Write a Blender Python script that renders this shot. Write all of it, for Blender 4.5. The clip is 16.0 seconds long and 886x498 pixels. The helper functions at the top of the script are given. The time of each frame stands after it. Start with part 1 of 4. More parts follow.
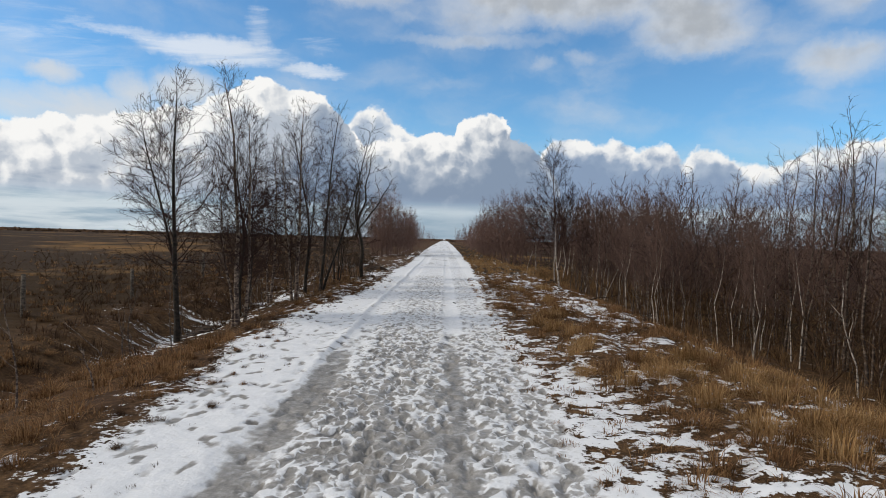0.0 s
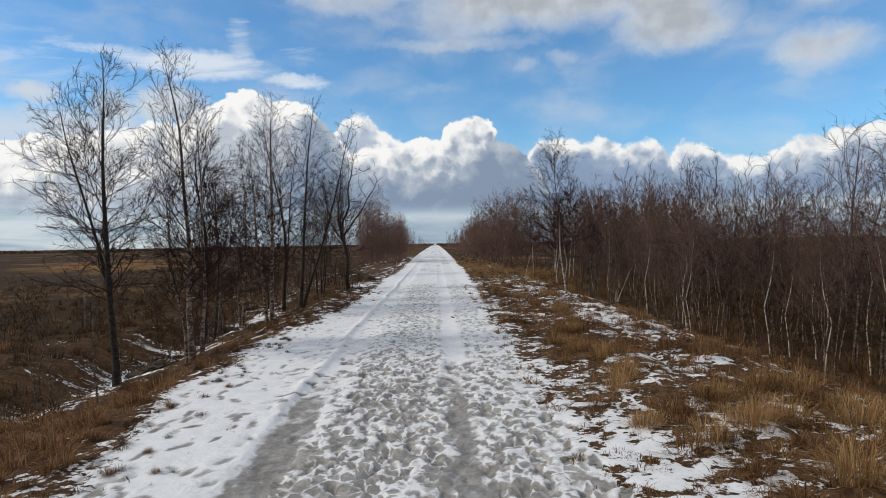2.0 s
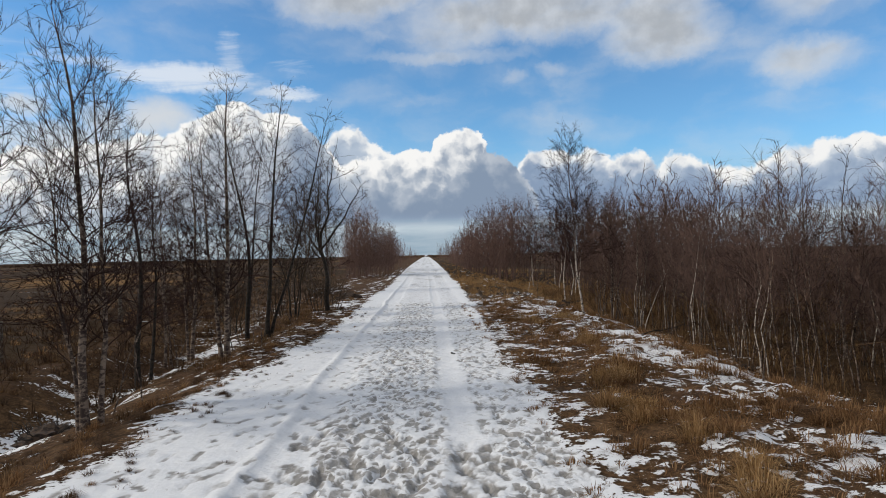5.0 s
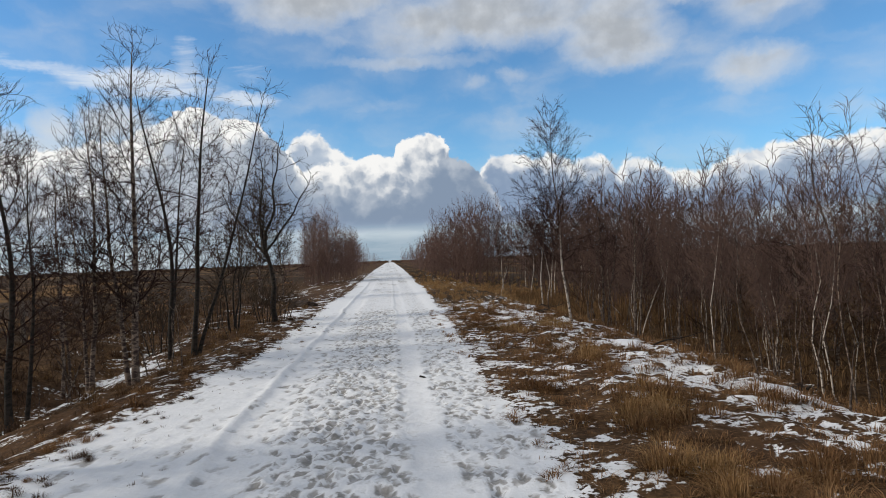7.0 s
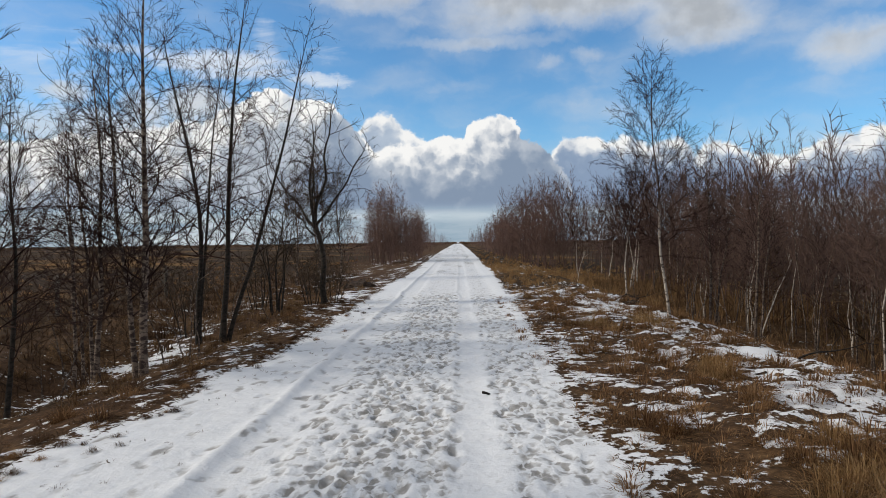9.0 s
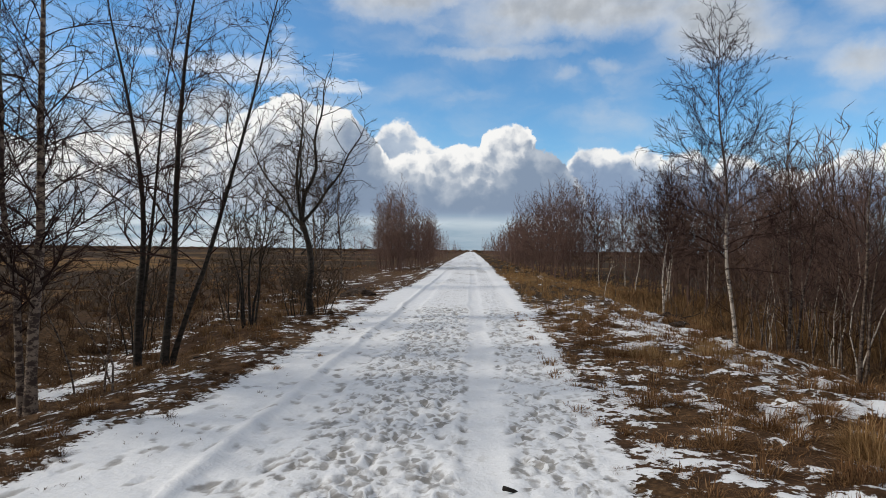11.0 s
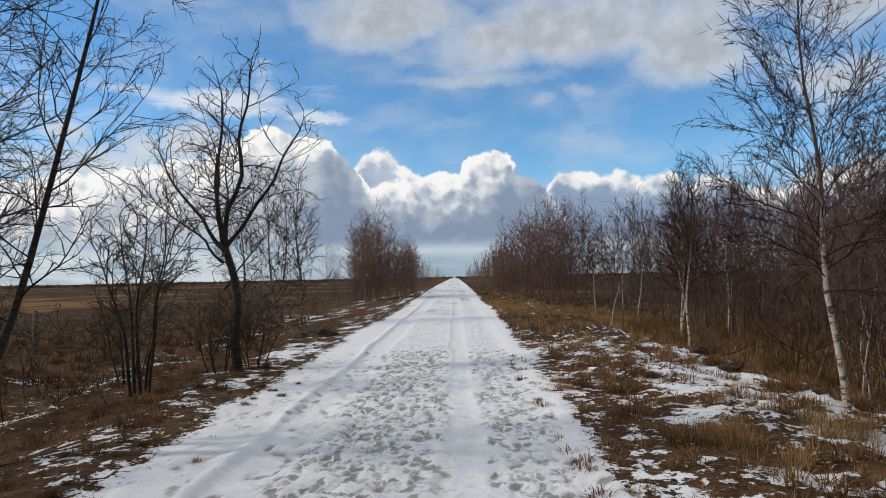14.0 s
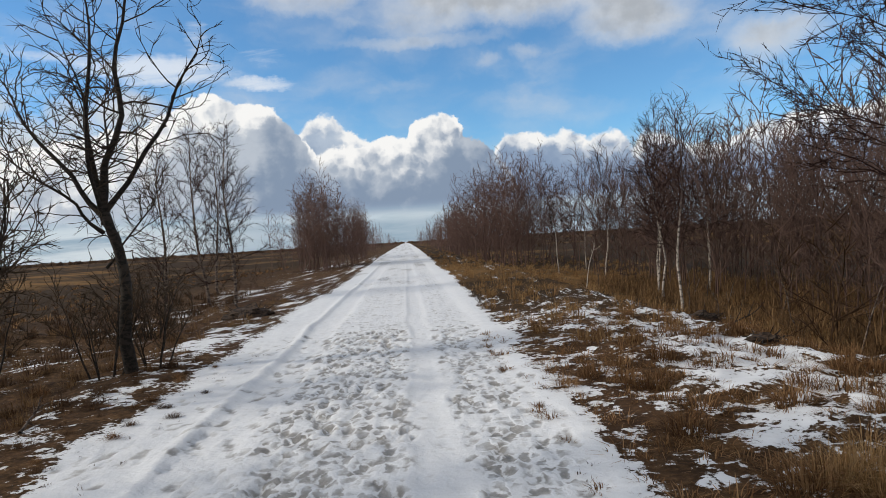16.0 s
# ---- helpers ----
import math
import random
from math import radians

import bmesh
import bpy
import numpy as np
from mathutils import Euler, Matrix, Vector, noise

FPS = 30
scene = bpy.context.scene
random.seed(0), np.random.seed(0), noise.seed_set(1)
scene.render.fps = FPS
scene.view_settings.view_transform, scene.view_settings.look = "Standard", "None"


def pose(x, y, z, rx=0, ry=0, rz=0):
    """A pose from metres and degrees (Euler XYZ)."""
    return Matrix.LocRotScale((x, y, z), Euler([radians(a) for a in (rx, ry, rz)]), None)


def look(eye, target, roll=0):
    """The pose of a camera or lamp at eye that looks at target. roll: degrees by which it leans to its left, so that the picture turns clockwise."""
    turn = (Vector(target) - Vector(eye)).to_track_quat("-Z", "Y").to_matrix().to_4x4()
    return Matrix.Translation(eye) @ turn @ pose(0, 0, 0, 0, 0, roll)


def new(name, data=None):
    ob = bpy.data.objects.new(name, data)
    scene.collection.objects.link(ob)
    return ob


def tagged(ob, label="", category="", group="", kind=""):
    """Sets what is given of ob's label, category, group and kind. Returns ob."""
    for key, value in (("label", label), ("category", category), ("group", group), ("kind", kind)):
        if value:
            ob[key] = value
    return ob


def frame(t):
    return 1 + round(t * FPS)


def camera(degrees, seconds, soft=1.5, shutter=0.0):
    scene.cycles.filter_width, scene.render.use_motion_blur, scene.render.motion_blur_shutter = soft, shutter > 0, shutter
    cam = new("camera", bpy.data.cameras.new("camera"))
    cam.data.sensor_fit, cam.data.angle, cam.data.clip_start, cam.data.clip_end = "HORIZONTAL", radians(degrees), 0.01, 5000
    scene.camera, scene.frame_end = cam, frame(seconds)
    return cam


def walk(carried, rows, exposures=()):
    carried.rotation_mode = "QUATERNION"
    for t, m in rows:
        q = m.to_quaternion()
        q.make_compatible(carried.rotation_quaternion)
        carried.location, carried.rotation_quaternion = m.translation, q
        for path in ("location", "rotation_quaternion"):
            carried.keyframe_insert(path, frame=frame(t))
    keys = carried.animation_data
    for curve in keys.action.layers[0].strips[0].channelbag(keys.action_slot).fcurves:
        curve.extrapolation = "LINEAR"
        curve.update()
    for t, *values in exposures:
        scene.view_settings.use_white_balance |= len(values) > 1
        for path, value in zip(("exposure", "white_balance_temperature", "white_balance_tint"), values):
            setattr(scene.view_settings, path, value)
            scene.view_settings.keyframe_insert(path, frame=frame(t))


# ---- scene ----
cam = camera(69.9, 16.0, 0.9)
PATH = [
    (0, (0.003, 0.495, 1.563), (-0.001, 2.495, 1.531), 1.6),
    (0.5, (0.007, 0.996, 1.552), (0.055, 2.993, 1.457), 1.5),
    (1, (0.004, 1.535, 1.566), (0.0, 3.535, 1.514), 0.2),
    (1.5, (-0.037, 2.08, 1.567), (0.01, 4.077, 1.472), -0.3),
    (2, (-0.044, 2.568, 1.576), (-0.021, 4.568, 1.557), -1.0),
    (2.5, (-0.098, 3.042, 1.557), (-0.06, 5.04, 1.617), 1.4),
    (3, (-0.058, 3.614, 1.539), (0.035, 5.612, 1.512), -0.6),
    (3.5, (-0.088, 4.136, 1.536), (0.075, 6.129, 1.503), 2.9),
    (4, (-0.092, 4.612, 1.57), (0.061, 6.605, 1.487), -1.5),
    (4.5, (-0.14, 5.099, 1.639), (-0.127, 7.099, 1.657), 0.7),
    (4.7, (-0.119, 5.26, 1.642), (-0.079, 7.259, 1.656), -1.1),
    (6.8, (-0.102, 7.614, 1.493), (0.031, 9.609, 1.558), -0.2),
    (7, (-0.063, 7.877, 1.497), (0.104, 9.87, 1.526), -2.2),
    (7.5, (-0.04, 8.383, 1.448), (0.016, 10.382, 1.425), -2.0),
    (8, (-0.016, 8.906, 1.442), (0.068, 10.903, 1.506), 0.1),
    (8.5, (0.03, 9.388, 1.427), (-0.024, 11.387, 1.464), -1.4),
    (8.7, (0.038, 9.625, 1.425), (-0.01, 11.625, 1.411), -0.7),
    (10.8, (0.077, 12.192, 1.364), (0.013, 14.19, 1.327), -1.2),
    (11, (0.059, 12.368, 1.339), (-0.03, 14.366, 1.341), 0.7),
    (11.5, (0.031, 12.959, 1.336), (0.016, 14.959, 1.35), 0.3),
    (12, (0.096, 13.414, 1.326), (0.063, 15.414, 1.316), 1.8),
    (12.5, (0.124, 13.954, 1.371), (0.219, 15.951, 1.41), -0.4),
    (13, (0.15, 14.48, 1.369), (0.101, 16.474, 1.514), 0.6),
    (13.5, (0.094, 14.978, 1.368), (0.134, 16.972, 1.514), -0.9),
    (14, (0.146, 15.425, 1.335), (0.11, 17.423, 1.422), -1.2),
    (14.5, (0.131, 15.927, 1.344), (0.226, 17.921, 1.458), -1.1),
    (15, (0.117, 16.447, 1.315), (0.128, 18.444, 1.434), -1.8),
    (15.5, (0.069, 16.983, 1.299), (0.174, 18.98, 1.332), 0.6),
    (16, (0.085, 17.519, 1.306), (0.198, 19.515, 1.275), -3.5),
]
EXPOSURE = 0.0
walk(cam, [(t, look(eye, target, roll)) for t, eye, target, roll in PATH], [(0.0, EXPOSURE), (16.0, EXPOSURE)])

# ---- sun and sky ----
SUN_EL, SUN_AZ = 31.0, -92.0  # degrees above the horizon; to the left of the path's direction


def sun_way():
    a, e = radians(SUN_AZ), radians(SUN_EL)
    return Vector((math.sin(a) * math.cos(e), math.cos(a) * math.cos(e), math.sin(e)))


sun = new("sun", bpy.data.lights.new("sun", "SUN"))
sun.data.energy, sun.data.angle, sun.data.color = 2.5, radians(2.2), (1.0, 0.92, 0.80)
sun.matrix_world = look(sun_way() * 50, (0, 0, 0))


class Tree:
    """Short-hand for chains of math nodes in one node tree."""

    def __init__(self, tree):
        self.tree = tree

    def node(self, kind, **settings):
        n = self.tree.nodes.new(kind)
        for key, value in settings.items():
            setattr(n, key, value)
        return n

    def link(self, value, socket):
        if isinstance(value, bpy.types.NodeSocket):
            self.tree.links.new(value, socket)
        else:
            socket.default_value = value

    def m(self, op, a, b=None, c=None, clamp=False):
        n = self.node("ShaderNodeMath", operation=op, use_clamp=clamp)
        for k, v in enumerate((a, b, c)):
            if v is not None:
                self.link(v, n.inputs[k])
        return n.outputs[0]

    def step(self, v, lo, hi):
        n = self.node("ShaderNodeMapRange", interpolation_type="SMOOTHSTEP")
        self.link(v, n.inputs[0])
        self.link(lo, n.inputs[1])
        self.link(hi, n.inputs[2])
        return n.outputs[0]

    def mix(self, f, a, b):
        n = self.node("ShaderNodeMix", data_type="RGBA")
        self.link(f, n.inputs[0])
        self.link(a if isinstance(a, bpy.types.NodeSocket) else (*a, 1), n.inputs[6])
        self.link(b if isinstance(b, bpy.types.NodeSocket) else (*b, 1), n.inputs[7])
        return n.outputs[2]

    def xyz(self, x, y, z=0.0):
        n = self.node("ShaderNodeCombineXYZ")
        for k, v in enumerate((x, y, z)):
            self.link(v, n.inputs[k])
        return n.outputs[0]

    def noise(self, where, scale, detail=4.0, rough=0.55, distort=0.0, color=False):
        n = self.node("ShaderNodeTexNoise")
        self.link(where, n.inputs["Vector"])
        for key, v in (("Scale", scale), ("Detail", detail), ("Roughness", rough), ("Distortion", distort)):
            n.inputs[key].default_value = v
        return n.outputs["Color" if color else 0]

    def ramp(self, v, stops, mode="LINEAR"):
        n = self.node("ShaderNodeValToRGB")
        n.color_ramp.interpolation = mode
        e = n.color_ramp.elements
        while len(e) < len(stops):
            e.new(0.5)
        for k, (at, col) in enumerate(sorted(stops)):
            e[k].position = at
            e[k].color = (*col, 1) if isinstance(col, tuple) else (col, col, col, 1)
        self.link(v, n.inputs[0])
        return n.outputs[0]


# the cloud banks' upper edges: degrees of azimuth and of height
FRONT = [(-50, 7), (-35.2, 7.7), (-30.1, 8.4), (-26.6, 9.1), (-22, 10.1), (-20.4, 10.9), (-18, 12.5), (-16.1, 12.9),
         (-12.7, 12.3), (-10.8, 11.5), (-9.8, 10.8), (-8.5, 8.9), (-7.4, 7.6), (-5.2, 8.6), (-3.7, 8.2), (-2.2, 9.3), (-0.5, 9.2),
         (0.4, 8.8), (1.1, 9.8), (2.6, 10.6), (4.4, 11.0), (5.2, 10.3), (5.8, 8.8), (7.2, 8.2), (8.3, 7.4), (9.3, 5.6), (10.6, 3.6), (14, 2), (50, 1)]
BACK = [(-50, 2), (-12, 5), (-9.7, 9.1), (-7.8, 10.7), (-5.8, 10.8), (-4.7, 9.7), (-2, 8.2), (3, 7.6), (5.5, 7.3), (8.2, 7.0), (9.3, 8.5), (11.2, 9.1), (13.0, 8.3),
        (15.3, 8.6), (16.6, 7.5), (18.1, 8.1), (19.7, 7.8), (20.6, 6.9), (21.5, 7.8), (23.9, 7.2), (25.2, 6.4), (27.6, 5.8), (29.5, 7.2), (31.4, 7.6), (34.5, 7.9), (50, 8)]
# how far down the sunlit heads reach, in degrees, by azimuth
FRONT_GLOW = [(-50, 3.2), (-24, 3.1), (-18, 2.9), (-14, 2.2), (-11, 0.8), (-9, 0.3), (-7.4, 0.9), (-5.2, 1.7), (-1, 1.9), (2, 2.5), (4.2, 2.2), (5.2, 0.7), (6.2, 0.3), (50, 0.3)]
BACK_GLOW = [(-50, 0.5), (-10, 0.6), (-6, 1.0), (4, 0.6), (9, 0.9), (12, 1.3), (13.4, 0.8), (15.4, 1.2), (18, 1.2), (21, 0.8), (25, 0.7), (29, 1.2), (50, 1.4)]
# how much the clouds' bodies lie in their own shade, by azimuth
CLOUD_SHADE = [(-50, 0.0), (-13.5, 0.0), (-11, 0.45), (-8.5, 0.6), (-7.2, 0.1), (-2, 0.1), (2.5, 0.1), (4.8, 0.45), (6.5, 0.65), (10, 0.6), (22, 0.4), (30, 0.2), (50, 0.1)]
# high cloud patches: azimuth, height, half width, half height, weight
HIGH = [(-6, 22.5, 9, 3.3, 1.0), (2, 20.0, 8, 3.0, 0.9), (12, 21.5, 10, 4.0, 1.1), (21, 19.0, 6, 4.2, 1.0), (3, 17.4, 9, 0.9, 0.5), (33, 20.5, 6, 4.0, 0.85),
        (27.5, 22.5, 7, 3.6, 0.9), (32, 14.2, 4.4, 2.2, 0.7), (8.4, 15.5, 1.4, 0.7, 0.28), (11.5, 15.9, 1.6, 0.9, 0.36), (5, 28, 30, 5, 0.8),
        (-22.5, 11.7, 3.8, 2.1, 1.1), (-26.6, 11.0, 2.2, 2.2, 0.95), (-32.0, 11.7, 2.2, 1.1, 0.8), (-30, 9.4, 8, 1.9, 1.0)]
WISP = [(-20, 15.0, 8, 1.6, 1.0), (-16.8, 17.0, 1.5, 2.6, 0.62), (-12.0, 14.1, 4.2, 0.8, 0.95), (-27, 15.6, 8, 0.8, 0.7), (-11.5, 16.4, 3, 1.0, 0.5), (-33, 14, 9, 3, 0.55)]


def build_sky():
    world = bpy.data.worlds.new("sky")
    scene.world = world
    world.use_nodes = True
    world.node_tree.nodes.clear()
    g = Tree(world.node_tree)
    m = g.m
    sky = g.node("ShaderNodeTexSky", sky_type="NISHITA", sun_disc=False, sun_elevation=radians(SUN_EL), sun_rotation=radians(360 + SUN_AZ),
                 altitude=0, air_density=1.0, dust_density=0.0, ozone_density=3.0)
    sep = g.node("ShaderNodeSeparateXYZ")
    g.link(g.node("ShaderNodeTexCoord").outputs["Generated"], sep.inputs[0])
    x, y, z = sep.outputs
    az = m("MULTIPLY", m("ARCTAN2", x, y), 57.2958)
    el = m("MULTIPLY", m("ARCSINE", z), 57.2958)
    at = g.xyz(az, el)
    # billows: noise of two sizes bends the place at which the banks' edges are read
    wob = g.node("ShaderNodeSeparateColor")
    g.link(g.noise(at, 0.55, 3, 0.55, color=True), wob.inputs[0])
    wob2 = g.node("ShaderNodeSeparateColor")
    g.link(g.noise(at, 1.9, 4, 0.6, color=True), wob2.inputs[0])
    wx = m("ADD", m("MULTIPLY_ADD", wob.outputs[0], 1.0, -0.5), m("MULTIPLY_ADD", wob2.outputs[0], 0.6, -0.3))
    wy = m("ADD", m("MULTIPLY_ADD", wob.outputs[1], 1.0, -0.5), m("MULTIPLY_ADD", wob2.outputs[1], 0.6, -0.3))
    ax, ey = m("ADD", az, wx), m("ADD", el, wy)

    def puffs(shift_x, shift_y):
        v = g.node("ShaderNodeTexVoronoi", voronoi_dimensions="2D", feature="SMOOTH_F1")
        g.link(g.xyz(m("ADD", ax, shift_x), m("ADD", ey, shift_y)), v.inputs["Vector"])
        for key, val in (("Scale", 0.4), ("Detail", 1.6), ("Roughness", 0.45), ("Lacunarity", 2.6), ("Smoothness", 0.35)):
            v.inputs[key].default_value = val
        return m("SUBTRACT", 0.75, v.outputs["Distance"])

    puff, puff_lit = puffs(0.0, 0.0), puffs(-0.8, 0.7)
    relief = m("SUBTRACT", puff, puff_lit)

    def edge(profile, where):
        f = m("DIVIDE", m("ADD", where, 50.0), 100.0, clamp=True)
        return m("MULTIPLY", g.ramp(f, [((a + 50) / 100, e / 20) for a, e in profile]), 20.0)

    deep = g.node("ShaderNodeVectorMath", operation="MULTIPLY")
    g.link(sky.outputs[0], deep.inputs[0])
    deep.inputs[1].default_value = (0.85, 1.25, 1.45)
    col = deep.outputs[0]
    # the pale, hazy band low over the land, with streaks
    low = g.noise(g.xyz(m("MULTIPLY", az, 0.10), m("MULTIPLY", el, 0.75)), 1.0, 5, 0.6, 0.4)
    west = g.step(az, -10.0, -26.0)
    stripe = m("MULTIPLY", g.step(el, 1.6, 2.6), g.step(el, 5.0, 3.4))
    pale = m("MAXIMUM", m("MULTIPLY", stripe, 0.7), m("MULTIPLY", west, 0.75))
    haze_col = g.mix(m("MULTIPLY", g.step(low, 0.3, 0.6), m("MULTIPLY_ADD", pale, 0.75, 0.25)), (2.6, 3.6, 4.7), (6.9, 7.4, 7.8))
    col = g.mix(m("MULTIPLY", g.step(el, 9.5, 1.5), 0.95), col, haze_col)
    # broken cloud over the rest of the sky, overhead and behind
    wide = g.noise(g.node("ShaderNodeTexCoord").outputs["Generated"], 2.2, 6, 0.55, 0.3)
    around = m("MAXIMUM", g.step(el, 24.0, 38.0), g.step(m("ABSOLUTE", az), 48.0, 70.0))
    col = g.mix(m("MULTIPLY", around, g.step(wide, 0.36, 0.56)), col, g.mix(g.step(wide, 0.5, 0.75), (7.4, 7.5, 7.7), (4.6, 4.8, 5.2)))
    # high, thin, torn clouds
    torn = g.noise(g.xyz(m("MULTIPLY", ax, 0.12), m("MULTIPLY", ey, 0.28)), 1.0, 6, 0.5, 0.3)
    streak = g.noise(g.xyz(m("MULTIPLY", m("ADD", az, m("MULTIPLY", el, 0.7)), 0.10), m("MULTIPLY", m("SUBTRACT", el, m("MULTIPLY", az, 0.12)), 0.75)), 1.0, 7, 0.62, 0.6)

    def patches(spots):
        total = None
        for a, e, w, h, k in spots:
            dx = m("DIVIDE", m("SUBTRACT", ax, a), w)
            dy = m("DIVIDE", m("SUBTRACT", ey, e), h)
            d = m("MULTIPLY", m("SUBTRACT", 1.0, m("ADD", m("MULTIPLY", dx, dx), m("MULTIPLY", dy, dy)), clamp=True), k)
            total = d if total is None else m("MAXIMUM", total, d)
        return total

    wisp = m("MULTIPLY", g.step(m("ADD", patches(WISP), m("MULTIPLY_ADD", streak, 1.6, -0.95)), 0.1, 0.95), 0.75)
    col = g.mix(wisp, col, (8.4, 8.7, 9.1))
    high = patches(HIGH)
    dens = m("ADD", high, m("MULTIPLY_ADD", torn, 1.9, -1.0))
    shade = g.step(m("ADD", dens, m("MULTIPLY_ADD", wob.outputs[2], 1.2, -0.6)), 0.3, 1.2)
    col = g.mix(m("MULTIPLY", g.step(dens, -0.3, 1.1), 0.92), col, g.mix(m("MULTIPLY", shade, g.step(el, 12.5, 15.5)), (6.8, 7.0, 7.2), (4.4, 4.6, 4.8)))

    def bank(col, profile, glow, base, soft, lift, top_col, mid_col, low_col):
        """A bank of cumulus: sunlit heads that fade into a grey-blue body with a level base. glow: how deep the sunlit part reaches."""
        top = edge(profile, ax)
        depth = m("SUBTRACT", m("ADD", top, m("MULTIPLY", puff, 0.75)), m("SUBTRACT", ey, lift))
        alpha = m("MULTIPLY", g.step(depth, 0.0, soft), g.step(m("ADD", el, m("MULTIPLY_ADD", low, 1.2, -0.6)), base - 0.8, base + 0.8))
        sunny = edge(glow, ax)
        dim = m("DIVIDE", m("SUBTRACT", depth, 0.35), m("MAXIMUM", sunny, 0.2))
        dim = m("SUBTRACT", dim, m("MULTIPLY", relief, 1.5))
        dim = m("ADD", dim, m("ADD", m("MULTIPLY_ADD", wob.outputs[2], 0.9, -0.45), m("MULTIPLY", g.step(sunny, 0.7, 0.35), 2.5)))
        span = m("DIVIDE", m("SUBTRACT", ey, base), m("MAXIMUM", m("SUBTRACT", top, base), 1.0))
        body = m("ADD", m("ADD", span, m("MULTIPLY", relief, 0.45)), m("MULTIPLY_ADD", wob.outputs[0], 0.8, -0.4))
        body = m("ADD", body, m("MULTIPLY", g.step(az, -9.0, -20.0), m("MULTIPLY_ADD", low, 2.4, -0.5)))
        body = m("SUBTRACT", body, edge(CLOUD_SHADE, az))
        c = g.mix(g.step(body, -0.05, 0.85), low_col, mid_col)
        c = g.mix(g.step(dim, 1.5, 0.1), c, top_col)
        return g.mix(alpha, col, c)

    col = bank(col, BACK, BACK_GLOW, 3.0, 0.45, 0.5, (9.0, 9.0, 8.9), (4.5, 5.3, 6.4), (2.5, 3.35, 4.75))
    col = bank(col, FRONT, FRONT_GLOW, 3.2, 0.32, 0.35, (9.3, 9.25, 9.1), (4.9, 5.4, 6.1), (2.35, 3.05, 4.15))
    out, bg = g.node("ShaderNodeOutputWorld"), g.node("ShaderNodeBackground")
    g.link(col, bg.inputs[0])
    bg.inputs[1].default_value = 0.1
    g.link(bg.outputs[0], out.inputs[0])


build_sky()


# ---- materials ----
def material(name, rough=0.9):
    mat = bpy.data.materials.new(name)
    mat.use_nodes = True
    g = Tree(mat.node_tree)
    bsdf = mat.node_tree.nodes["Principled BSDF"]
    bsdf.inputs["Roughness"].default_value = rough
    bsdf.inputs["Specular IOR Level"].default_value = 0.25
    return mat, g, bsdf


def bump(g, bsdf, height, strength, distance):
    n = g.node("ShaderNodeBump")
    n.inputs["Strength"].default_value, n.inputs["Distance"].default_value = strength, distance
    g.link(height, n.inputs["Height"])
    g.link(n.outputs[0], bsdf.inputs["Normal"])


